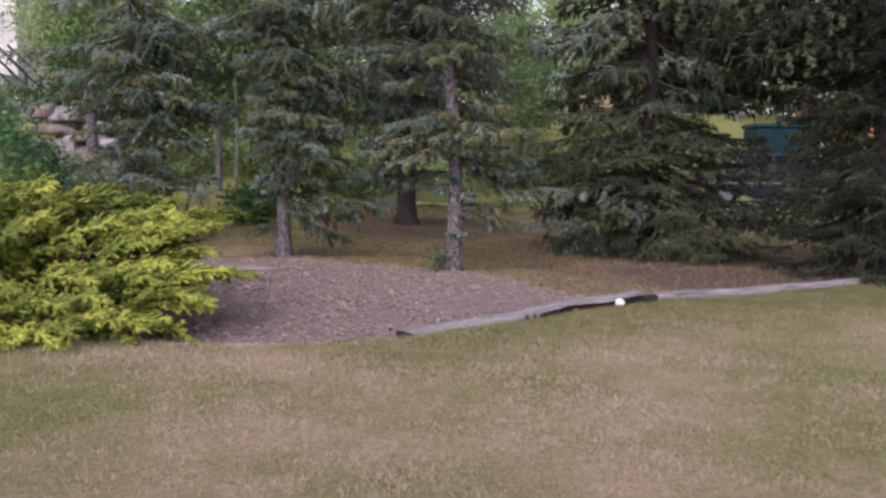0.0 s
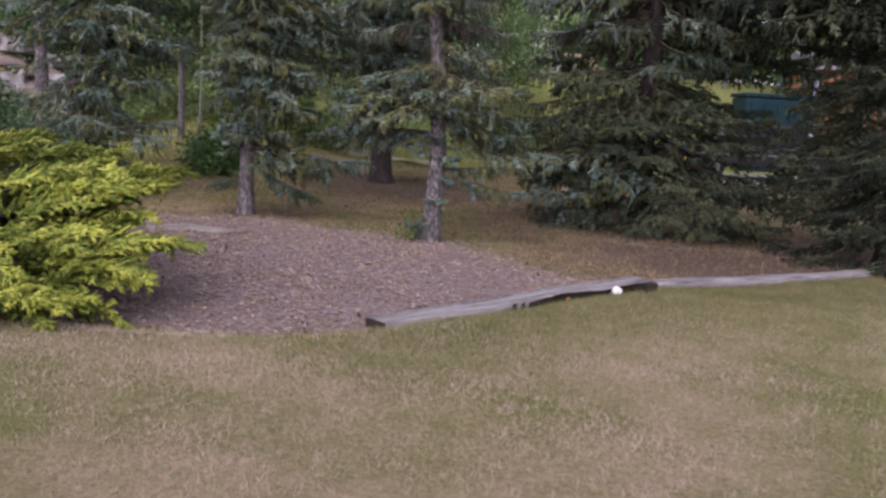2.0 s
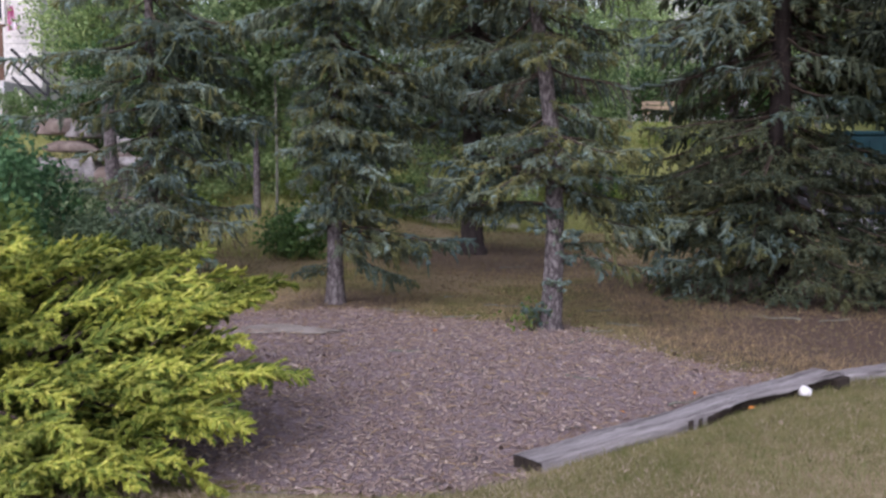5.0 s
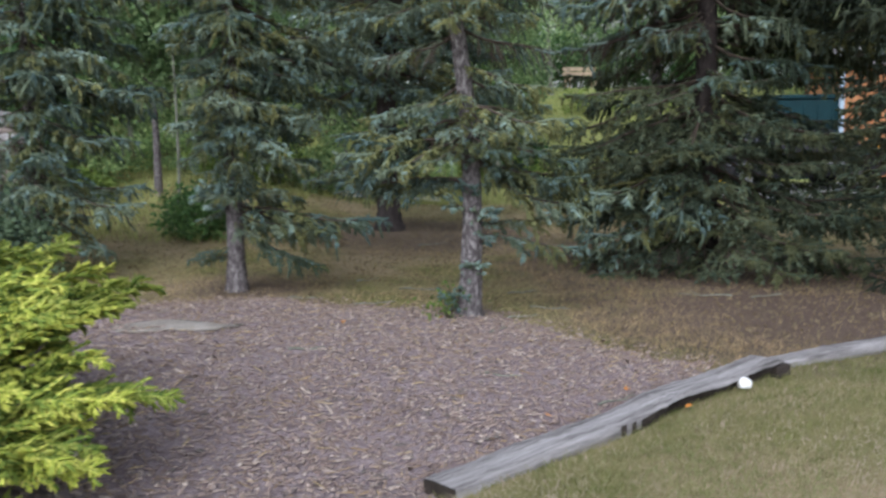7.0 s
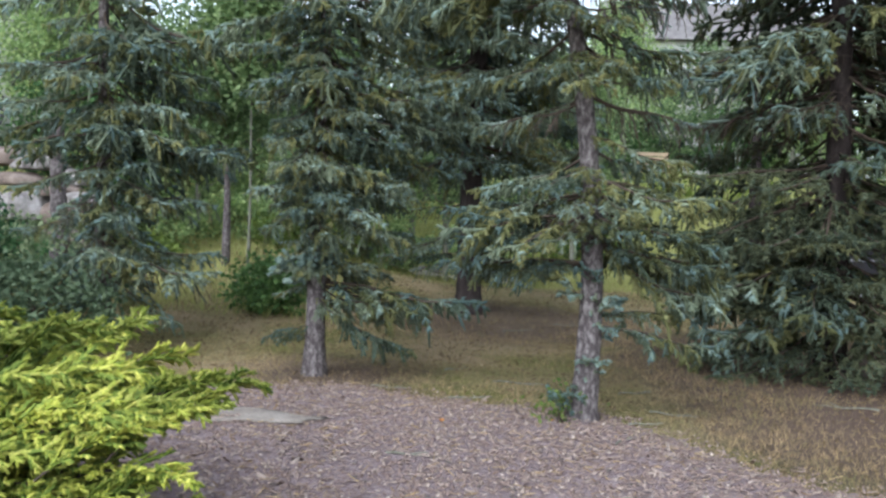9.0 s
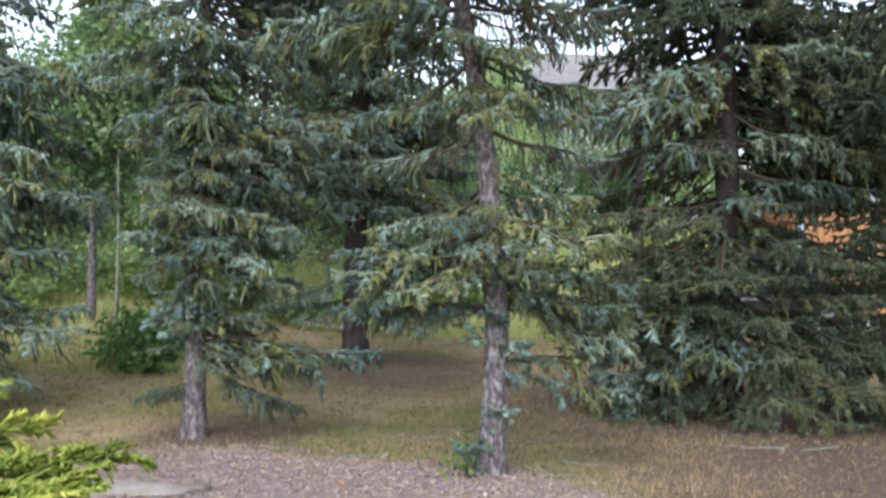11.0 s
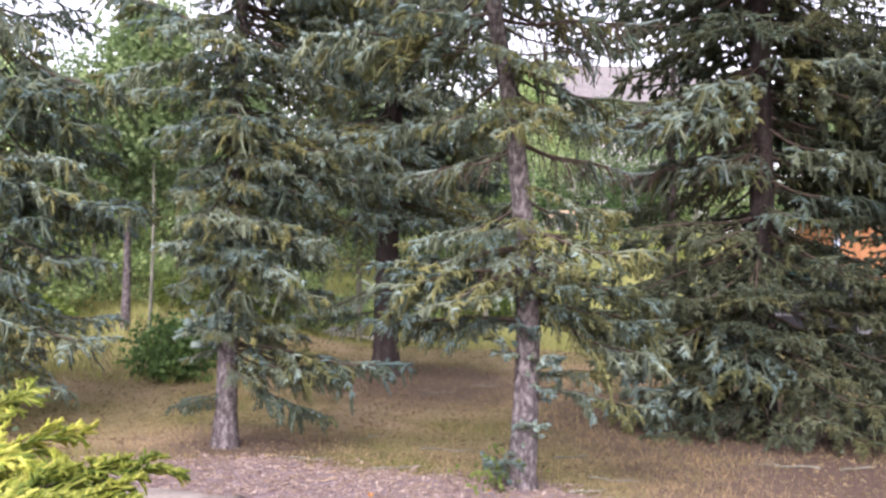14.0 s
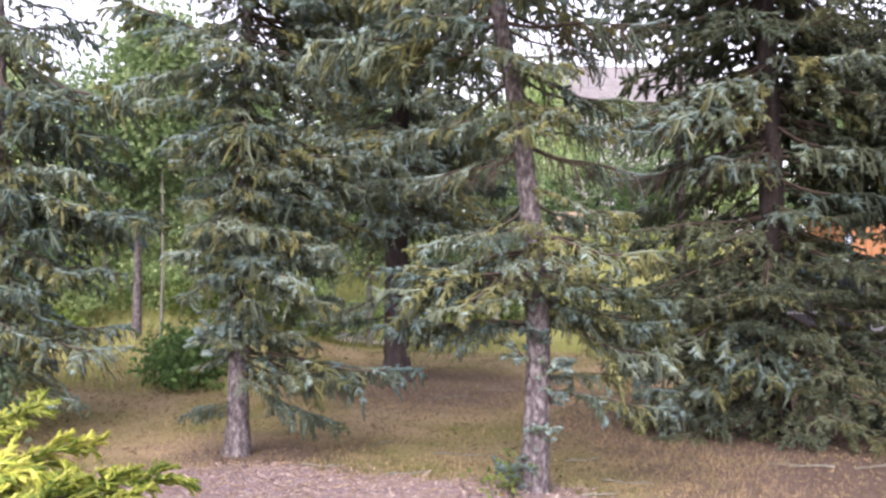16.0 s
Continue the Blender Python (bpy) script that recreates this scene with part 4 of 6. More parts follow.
def spruce(x, y, height, r, label, lean, boughs, whorls, bark, seed, gap=(), curve=None, bias=None, ragged=(0.8, 1.15)):
    """boughs: (z, azimuth, length, kind, degrees up); whorls: (from, to, step, count, longest, shortest, kind)."""
    rng = np.random.RandomState(seed)
    z0 = float(gz(x, y))
    tree = empty("spruce_tree", x, y, z0, label, "tree", "spruces")
    zs = np.concatenate([np.linspace(-0.05, 0.5, 7), np.arange(0.65, height, 0.22), [height]])
    f = np.clip(zs, 0, None) / height

    def axis(z):
        if curve:
            q = min(z, 3.6)
            return np.array([curve[0] * q + curve[1] * q * q - 0.05 * (z - q), 0.0])
        return np.array([lean[0] * z + lean[2] * math.sin(z * 1.1 + seed), lean[1] * z + lean[2] * math.cos(z * 0.9)])

    c0 = axis(0.0)
    pts = [(*(axis(z) - c0), z) for z in zs]
    rad = r * (1 - 0.93 * f ** 0.9) * (1 + 0.45 * np.exp(-np.clip(zs, 0, 9) / 0.12))
    v, q = tube(pts, rad, 18, 0.06, seed)
    part("trunk", np_mesh("trunk", v, q, [bark], smooth=True), None, tree)
    todo = list(boughs)
    for lo, hi, step, count, longest, shortest, kind in whorls:
        z = lo
        while z < hi:
            t = (z - lo) / (hi - lo)
            turn = rng.uniform(0, 360)
            for k in range(count):
                az = (turn + 360 * k / count + rng.uniform(-18, 18)) % 360
                if any(g[0] < z < g[1] and g[2] < az < g[3] for g in gap):
                    continue
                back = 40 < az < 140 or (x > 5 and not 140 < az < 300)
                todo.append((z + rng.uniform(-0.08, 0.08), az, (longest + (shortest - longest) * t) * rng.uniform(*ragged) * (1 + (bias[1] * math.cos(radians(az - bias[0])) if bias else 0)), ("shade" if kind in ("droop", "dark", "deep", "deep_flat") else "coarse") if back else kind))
            z += step * rng.uniform(0.85, 1.15)
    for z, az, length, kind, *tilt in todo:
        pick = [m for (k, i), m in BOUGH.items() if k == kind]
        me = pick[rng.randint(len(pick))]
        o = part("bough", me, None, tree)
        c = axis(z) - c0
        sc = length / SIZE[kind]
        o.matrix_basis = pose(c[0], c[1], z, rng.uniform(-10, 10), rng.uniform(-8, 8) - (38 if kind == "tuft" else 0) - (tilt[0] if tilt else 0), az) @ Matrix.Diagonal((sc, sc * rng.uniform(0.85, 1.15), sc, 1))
    return tree


# slim spruce at the edge of the mulch
t1 = spruce(0.115, 11.46, 8.2, 0.105, "slim blue spruce with bare grey lower trunk beside the mulch", (-0.018, 0.0, 0.05), [
    (0.08, 200, 0.22, "tuft"), (0.05, 170, 0.28, "tuft"), (0.36, 300, 0.24, "tuft"), (0.8, 330, 0.28, "tuft"), (1.08, 255, 0.26, "tuft"), 
    (1.75, -15, 1.0, "gold"), (1.66, -40, 0.85, "gold"), (1.6, 15, 1.1, "gold"), (1.7, -70, 0.7, "gold"), (1.5, -5, 1.0, "hang"), (1.45, -20, 1.05, "hang"), (1.55, 8, 0.9, "hang"), (1.75, 195, 1.1, "gold"), (1.85, 180, 0.95, "gold"), (1.68, 230, 0.7, "gold"),
    (2.85, 268, 0.75, "gold"), 
    (3.0, -18, 0.8, "gold"), (3.3, -35, 0.7, "bare"), (3.5, -8, 0.8, "bare"), (2.75, -10, 0.7, "bare"),  (0.12, 235, 0.2, "tuft"), (0.2, 215, 0.15, "tuft"),
    (0.42, 265, 0.2, "tuft"), (0.66, 350, 0.22, "tuft"), (0.98, 190, 0.32, "tuft"), (0.92, 300, 0.24, "tuft"),
    (0.80, -8, 1.05, "flat"), (0.86, 25, 0.9, "flat"), (3.0, 255, 0.6, "gold"), (2.05, 265, 0.5, "gold"), (2.1, 232, 0.7, "mid"), (3.75, 262, 0.8, "mid"), (3.25, 300, 0.7, "gold"), (1.48, -25, 0.85, "mid"), (1.5, 10, 0.9, "gold"), (1.45, 40, 0.9, "mid"), (1.40, 235, 0.26, "tuft"), (1.42, 290, 0.26, "tuft"),
    (1.78, 188, 1.1, "mid"), (1.72, 215, 0.9, "gold"), (1.8, 160, 1.0, "mid"), (1.85, 245, 0.6, "mid"), (1.95, -35, 0.95, "gold"), (1.98, -8, 1.0, "gold"), (1.9, 300, 0.7, "gold"), (1.9, 60, 0.9, "mid"),
    (2.12, 175, 0.9, "mid"), (2.2, 20, 0.9, "mid"), (2.3, -20, 0.8, "gold"), (2.25, 120, 0.9, "mid"), (2.55, 195, 0.8, "bare"), (2.6, 150, 0.9, "mid"), (2.6, 15, 1.0, "bare"), (2.62, 340, 0.9, "bare"),
    (2.95, -65, 0.65, "gold"), (2.98, -45, 0.75, "gold"), (2.9, 200, 0.8, "mid"), (2.9, 100, 0.9, "mid"), (3.15, 2, 1.0, "bare"), (3.1, 165, 1.1, "mid"), (3.2, -12, 0.9, "gold"), (3.05, 40, 1.1, "bare"),
    (3.35, 200, 1.1, "gold"), (3.5, 186, 1.4, "mid"), (3.5, 170, 1.3, "mid"), (3.55, -25, 1.2, "bare"), (3.4, 270, 0.7, "mid"), (3.6, 230, 1.1, "mid"), (3.7, 20, 1.2, "bare"),
    (1.3, 178, 1.2, "flat", 8), (1.27, 166, 0.95, "flat", 6), (1.58, 172, 1.15, "flat", 4), (1.6, 186, 1.1, "flat", 3), (1.55, 160, 1.0, "long"),
], [(3.85, 5.2, 0.32, 5, 1.3, 1.1, "mid"), (5.2, 8.1, 0.35, 5, 1.15, 0.2, "coarse")], BARK, 1, curve=(0.087, -0.043))

# spruce behind the slab
t2 = spruce(-2.27, 12.9, 8.0, 0.10, "blue spruce with drooping boughs over a short bare trunk", (0.02, 0.01, 0.015), [
    (0.46, 190, 0.48, "mid"), (0.5, 215, 0.4, "mid"), (0.42, 172, 0.4, "mid"), (0.86, 200, 0.4, "tuft"), (0.9, 250, 0.42, "tuft"), (0.92, 280, 0.4, "tuft"), (0.92, 170, 0.45, "mid"), (0.92, -8, 1.6, "flat"), (0.88, 4, 1.35, "flat"), (0.86, -12, 0.85, "hang"), (0.82, 25, 0.8, "hang"), (0.8, -45, 0.5, "hang"), (0.84, 2, 1.0, "hang"),
    (0.98, 10, 1.1, "mid"), (1.05, 40, 0.8, "mid"), (1.0, 280, 0.4, "tuft"), (1.15, -70, 0.5, "hang"), (1.35, -60, 0.6, "hang"),
    (1.85, 262, 0.75, "mid"), (1.82, 285, 0.85, "mid"), (1.8, -50, 1.0, "mid"), (1.86, 225, 0.7, "mid"), (1.84, -22, 1.05, "flat"), (2.42, -4, 1.9, "flat"), (2.3, 12, 1.4, "long"), (2.75, 200, 0.75, "flat"), (2.7, -15, 1.2, "flat"), (3.3, 5, 1.3, "flat"), (3.55, 178, 1.6, "flat", 24), (3.6, 190, 1.2, "mid"), (3.7, -10, 1.4, "long"), (3.5, -30, 1.1, "mid"), (3.75, -5, 1.2, "mid"), (3.95, 12, 1.4, "long"), (4.1, -25, 1.2, "mid"), (4.3, 0, 1.3, "mid"), (3.9, 30, 1.2, "mid"), (4.25, -50, 1.0, "mid"), (3.2, 262, 0.6, "hang"), (3.45, 245, 0.6, "hang"), (3.7, 280, 0.65, "hang"), (3.95, 255, 0.6, "hang"), (4.2, 270, 0.6, "mid"), (3.05, 285, 0.6, "hang"),
], [(1.3, 1.8, 0.18, 6, 0.52, 0.62, "hang"), (1.8, 3.0, 0.18, 7, 0.64, 0.66, "hang"), (2.0, 3.0, 0.4, 5, 0.7, 0.7, "mid"), (3.0, 4.6, 0.22, 6, 0.92, 0.95, "mid"), (4.6, 7.9, 0.35, 5, 1.05, 0.2, "coarse")], BARK, 2, gap=[(0.9, 1.5, 140, 215)], bias=(-15, 0.28), ragged=(0.65, 1.25))

# tall spruce further back
t3 = spruce(-0.76, 18.0, 12.5, 0.19, "tall old spruce with a dark bare lower trunk", (0.012, 0.0, 0.02), [
    (0.85, 195, 0.9, "bare"), (0.95, -10, 1.6, "long"), (0.9, -40, 1.3, "long"), (0.95, 165, 1.2, "long"), (1.55, -6, 1.9, "flat"), (1.6, -30, 1.6, "flat"), (1.5, 20, 1.7, "long"), (1.25, 185, 1.4, "long"), (1.3, 215, 1.2, "long"),
    (1.65, 190, 0.9, "bare"), (2.2, 182, 1.6, "flat"), (2.25, -5, 1.7, "flat"), (2.5, 178, 1.9, "flat"), (2.6, -3, 1.9, "flat"),
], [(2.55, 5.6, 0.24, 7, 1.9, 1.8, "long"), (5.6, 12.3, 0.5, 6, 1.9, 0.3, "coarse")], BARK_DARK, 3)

# dense spruce with boughs down to the ground
t4 = spruce(3.2, 14.3, 11.0, 0.17, "dense dark spruce with boughs sweeping to the ground", (-0.02, 0.0, 0.02), [
    (0.62, 205, 1.7, "droop"), (0.7, 222, 1.5, "droop"), (0.55, 190, 1.6, "droop"), (0.8, 275, 1.5, "droop"), (0.72, 290, 1.7, "droop"), (0.85, 305, 1.8, "droop"), (0.95, 330, 2.1, "droop"), (0.9, 350, 2.2, "droop"),
    (1.55, 172, 1.9, "droop"), (1.62, 184, 2.0, "mid"), (1.5, 198, 1.9, "droop"), (1.45, 212, 1.8, "mid"), (1.35, 228, 1.6, "droop"), (1.3, 246, 1.5, "mid"), (1.25, 262, 1.5, "droop"), (1.2, 280, 1.5, "droop"),
    (2.0, 178, 2.0, "dark"), (1.95, 192, 2.0, "droop"), (2.05, 206, 1.9, "dark"), (1.9, 220, 1.7, "droop"), (2.0, 236, 1.5, "droop"), (1.9, 252, 1.4, "droop"), (1.85, 268, 1.4, "droop"), (1.95, 285, 1.5, "droop"),
    (2.25, 300, 1.7, "droop"), (2.1, 318, 1.9, "droop"), (2.3, 335, 1.7, "droop"), (2.2, 352, 1.4, "droop"), (2.05, 8, 1.3, "droop"), (2.3, 22, 1.4, "droop"),
    (2.75, 312, 1.5, "mid"), (2.65, 330, 1.7, "droop"), (2.85, 346, 1.6, "droop"), (2.7, 4, 1.4, "droop"), (3.05, 320, 1.7, "droop"), (3.0, 338, 1.9, "mid"), (3.1, 356, 2.1, "droop"), (3.3, 310, 1.6, "mid"), (3.45, 328, 1.8, "droop"), (3.3, 346, 2.2, "dark"), (3.4, 2, 2.5, "dark"), (3.6, 316, 1.7, "mid"), (3.55, 12, 2.3, "dark"),
    (2.95, 188, 1.5, "bare"), (3.2, 172, 1.7, "bare"), (3.3, 204, 1.5, "bare"), (3.5, 185, 1.7, "bare"), (3.05, 222, 1.2, "bare"), (3.2, 228, 1.0, "gold", -20), (3.1, 215, 1.1, "hang"), (3.6, 226, 1.2, "gold"),
    (3.75, 196, 1.8, "mid"), (3.8, 176, 1.9, "long"), (3.7, 212, 1.5, "mid"), (4.0, 186, 2.0, "long"), (3.95, 225, 1.4, "mid"), (3.9, 300, 1.5, "mid"), (4.1, 285, 1.3, "mid"),
    (1.6, 302, 1.6, "droop"), (1.75, 350, 1.4, "droop"), (1.45, 6, 1.7, "droop"), (1.3, 340, 2.2, "droop"), (1.15, 318, 1.9, "droop"), (2.5, 270, 1.0, "mid"), (2.45, 292, 1.3, "droop"), (2.35, 200, 1.9, "dark"), (2.3, 222, 1.6, "dark"), (2.4, 182, 1.9, "dark"), (0.45, 235, 1.5, "droop"), (0.5, 258, 1.4, "droop"),
    (0.9, 202, 1.6, "mid"), (1.0, 216, 1.5, "mid"), (0.8, 188, 1.6, "mid"), (1.1, 182, 1.7, "mid"), (1.35, 330, 2.0, "droop"), (1.2, 350, 2.1, "droop"), (1.0, 338, 2.2, "droop"), (4.3, 350, 2.3, "dark"), (4.5, 10, 2.3, "dark"), (4.1, 335, 2.1, "droop"), (4.7, 340, 2.1, "dark"), (1.7, 345, 1.9, "droop"), (1.65, 12, 1.9, "droop"),
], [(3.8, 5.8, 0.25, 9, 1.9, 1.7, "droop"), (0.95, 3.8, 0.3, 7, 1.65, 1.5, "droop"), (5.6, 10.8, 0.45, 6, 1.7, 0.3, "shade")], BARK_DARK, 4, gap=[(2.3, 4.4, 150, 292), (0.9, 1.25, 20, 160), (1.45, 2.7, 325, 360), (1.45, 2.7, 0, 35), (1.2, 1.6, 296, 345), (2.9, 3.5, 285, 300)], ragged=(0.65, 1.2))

# spruce beside the shrubs
t0 = spruce(-4.75, 14.0, 7.5, 0.10, "grey-blue spruce with a ragged thin crown", (-0.01, 0.0, 0.02), [
    (1.1, -40, 1.7, "long"), (1.05, -12, 1.35, "flat"), (1.2, -60, 1.3, "mid"), (0.8, -30, 1.1, "mid"), (2.15, -30, 1.9, "flat"), (2.05, -8, 1.6, "flat"), (1.65, -20, 1.3, "mid"), (1.75, -60, 1.2, "mid"), (3.2, -15, 1.4, "flat"), (3.15, -45, 1.4, "flat"), (3.1, 180, 1.9, "long"), (2.55, 192, 1.8, "long"), (2.6, -40, 1.3, "mid"), (2.9, 8, 1.2, "mid"), (1.5, 262, 0.8, "bare"), (1.9, 280, 0.7, "mid"), (2.3, 255, 0.7, "hang"), (2.7, 275, 0.8, "hang"), (1.2, 285, 0.7, "bare"), (3.0, 260, 0.8, "mid"), (3.3, 285, 0.8, "mid"), (0.85, 270, 0.7, "mid"), (2.95, 230, 1.1, "flat"), (1.35, 215, 0.9, "flat"), (2.95, -20, 1.3, "hang"), (2.7, -35, 1.4, "hang"), (2.45, -12, 1.3, "hang"), (2.6, -62, 1.1, "mid"), (3.35, -28, 1.4, "hang"), (3.5, -50, 1.2, "mid"), (2.2, -50, 1.2, "hang"), (1.9, -35, 1.2, "mid"), (1.5, -45, 1.2, "mid"), (3.85, -20, 1.6, "hang"), (4.05, -55, 1.2, "hang"),
], [(0.75, 2.0, 0.42, 4, 1.05, 1.0, "mid"), (1.0, 1.8, 0.5, 3, 1.0, 1.0, "bare"), (2.0, 3.2, 0.36, 5, 1.05, 1.1, "mid"), (3.2, 5.2, 0.36, 5, 1.0, 0.9, "mid"), (5.2, 7.4, 0.4, 5, 0.8, 0.2, "coarse")], BARK, 5, gap=[(0.4, 2.0, 120, 235)], ragged=(0.6, 1.2))

# broad spruce at the end of the timbers, its shade painted into the needles
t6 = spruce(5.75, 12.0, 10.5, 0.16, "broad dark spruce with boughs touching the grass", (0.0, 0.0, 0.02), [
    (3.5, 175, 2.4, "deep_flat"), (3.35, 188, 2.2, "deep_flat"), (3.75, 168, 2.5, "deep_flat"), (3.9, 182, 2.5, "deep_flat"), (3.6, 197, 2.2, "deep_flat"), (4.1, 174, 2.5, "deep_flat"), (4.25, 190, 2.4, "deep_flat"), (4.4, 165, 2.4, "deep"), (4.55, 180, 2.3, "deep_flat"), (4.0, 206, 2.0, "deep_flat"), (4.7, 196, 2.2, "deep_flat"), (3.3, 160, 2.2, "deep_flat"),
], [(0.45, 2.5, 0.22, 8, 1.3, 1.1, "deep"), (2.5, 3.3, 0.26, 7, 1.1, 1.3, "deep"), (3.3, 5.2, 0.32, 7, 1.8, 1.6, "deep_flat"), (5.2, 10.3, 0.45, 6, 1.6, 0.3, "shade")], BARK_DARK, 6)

# spruces further back
for bx, by, bh, seed in ((4.1, 20.2, 7.0, 7), (8.3, 18.8, 9.0, 8), (11.5, 20.5, 10.0, 10)):
    spruce(bx, by, bh, 0.14, "dark green spruce standing back towards the lane", (0.01, 0.0, 0.02), [(1.3, 190, 1.5, "bare"), (1.2, 20, 1.4, "bare")],
           [(4.4, bh - 0.3, 0.45, 5, 1.0, 0.3, "shade")] if bx < 6 else [(0.7, 5.6, 0.3, 7, 1.75, 1.6, "shade"), (5.6, bh - 0.2, 0.45, 6, 1.6, 0.3, "shade")], BARK_DARK, seed)


# ---- golden juniper ----
def frond_mesh(seed):
    """A nodding plume: short feathery side sprays packed close, shortening to a pointed tip, yellow on the ends."""
    s = Shoots(seed)
    rng = s.rng
    L, n = 0.62, 13
    ax = bend((0, 0, 0), (0.9, 0, 0.46), L, n, 0.62, rng, 0.035)
    s.line(ax[:7], 0.009, 0.006, 0, 0, 0.02, True)
    s.line(ax[6:], 0.009, 0.005, 2, 70, 0.014)
    for j in range(2, n + 1):
        d = ax[j] - ax[j - 1]
        d = d / np.linalg.norm(d)
        out = np.cross([0, 0, 1.0], d)
        out /= np.linalg.norm(out)
        for sg in (-1, 1, rng.uniform(-0.5, 0.5)):
            ll = rng.uniform(0.75, 1.2) * (0.045 + 0.135 * (1 - j / n) ** 0.8) * min(1, 0.45 + 0.14 * j)
            lift = rng.uniform(-0.25, 0.65)
            k = max(2, int(ll / 0.026))
            sp = bend(ax[j] - d * rng.uniform(0, L / n), d * 0.8 + out * sg * rng.uniform(0.5, 0.85) + np.array([0, 0, lift]), ll, k, 0.45, rng, 0.07)
            gold = rng.rand() < (0.15 + 0.6 * j / n + 0.28 * (lift > 0.15))
            s.line(sp, 0.008, 0.006, 2 if gold and j > 8 else 1, 50, 0.014)
            for i in range(1, k + 1):
                d2 = (sp[i] - sp[i - 1]) / np.linalg.norm(sp[i] - sp[i - 1])
                o2 = np.cross([0, 0, 1.0], d2)
                for sg2 in (-1, 1) if i < k else (-0.6, 0, 0.6):
                    tw = bend(sp[i], d2 * 0.85 + o2 * sg2 * 0.6 + np.array([0, 0, rng.uniform(-0.2, 0.5)]), rng.uniform(0.022, 0.042), 1, 0.2, rng, 0.1)
                    s.line(tw, 0.0095, 0.004, 2 if (gold and rng.rand() < 0.85) or (i == k and rng.rand() < 0.45) else 1, 130, 0.013)
    return s.mesh("frond", [TWIG, JUNIPER_GREEN, JUNIPER_GOLD], width=0.006, core=3, spread=0.55)


def juniper(x, y, rx, ry, top, seed):
    """Tiers of arching branches, each a run of flat plumes that ends in a nodding tip."""
    rng = np.random.RandomState(seed)
    z0 = float(gz(x, y))
    bush = empty("juniper_bush", x, y, z0, "spreading golden juniper with feathery yellow-green sprays", "shrub")
    lib = [frond_mesh(300 + i) for i in range(8)]
    tips = [(-1.62, 7.5, 0.87), (-1.75, 7.55, 0.82), (-1.82, 7.35, 0.8), (-2.18, 8.6, 0.74), (-1.52, 7.22, 0.38), (-1.75, 7.05, 0.30), (-1.82, 7.3, 0.56), (-1.85, 6.38, 0.07), (-2.2, 6.05, 0.08), (-2.62, 5.82, 0.06), (-2.0, 6.15, 0.14), (-2.4, 5.9, 0.2), (-2.9, 5.75, 0.08), (-3.25, 5.72, 0.1), (-2.7, 6.05, 0.3), (-2.6, 8.4, 1.0), (-2.5, 8.9, 0.95), (-2.75, 7.9, 1.08), (-2.4, 7.6, 0.88), (-2.3, 8.15, 0.86), (-3.1, 6.0, 0.1), (-2.4, 6.2, 0.3), (-1.98, 7.75, 0.68), (-2.1, 6.9, 0.42), (-2.45, 6.55, 0.46), (-2.9, 6.2, 0.3), (-1.75, 6.75, 0.2), (-1.7, 6.95, 0.45), (-1.85, 6.6, 0.3)]
    for height, reach, gap in ((0.14, 0.98, 17), (0.42, 0.96, 18), (0.70, 0.88, 20), (0.93, 0.66, 26), (1.05, 0.34, 48)):
        az = rng.uniform(-180, -160)
        while az < 180:
            back = 75 < az < 200
            r = reach * (1 + 0.05 * math.sin(radians(5 * az + 300 * height))) + rng.uniform(-0.2, 0.07)
            if height == 0.42 and -130 < az < -25:
                r *= 0.76
            tips.append((x + rx * r * math.cos(radians(az)), y + ry * r * math.sin(radians(az)), top * height * rng.uniform(0.88, 1.1)))
            az += gap * rng.uniform(0.75, 1.25) * (2.0 if back else 1.0)
    for tx, ty, tz in tips:
        tip = np.array([tx - x, ty - y, tz])
        root = np.array([0.15 * tip[0], 0.15 * tip[1], 0.08 + 0.35 * tz])
        mid = tip * 0.62 + root * 0.38 + np.array([0, 0, 0.14])
        a = np.linspace(0, 1, 9)[:, None]
        arc = root * (1 - a) ** 2 + 2 * mid * a * (1 - a) + tip * a ** 2
        v, q = tube(arc[:6], np.linspace(0.02, 0.008, 6), 6, 0.1, 3)
        part("stem", np_mesh("stem", v, q, [TWIG], smooth=True), None, bush)
        for f, turn, sc in ((1.0, 0, 1.1), (0.92, 24, 0.9), (0.88, -26, 0.9), (0.76, 12, 1.1), (0.66, -14, 1.1)):
            p = root * (1 - f) ** 2 + 2 * mid * f * (1 - f) + tip * f ** 2
            d = 2 * (mid - root) * (1 - f) + 2 * (tip - mid) * f
            d = d / np.linalg.norm(d)
            yaw = math.atan2(d[1], d[0]) + radians(turn + rng.uniform(-8, 8))
            pitch = -math.asin(max(-0.4, min(0.8, d[2]))) * 0.6 + (rng.uniform(-0.1, 0.08) if f > 0.95 else rng.uniform(-0.42, 0.06))
            sc *= rng.uniform(0.85, 1.12)
            base = p - 0.62 * sc * np.array([math.cos(yaw) * math.cos(pitch), math.sin(yaw) * math.cos(pitch), -math.sin(pitch) + 0.10])
            base[2] = max(base[2], 0.03)
            o = part("frond", lib[rng.randint(8)], None, bush)
            o.matrix_basis = pose(base[0], base[1], base[2], rng.uniform(-42, 42), math.degrees(pitch), math.degrees(yaw)) @ Matrix.Scale(sc, 4)
    return bush


juniper(-3.98, 7.75, 1.93, 1.88, 1.03, 7)


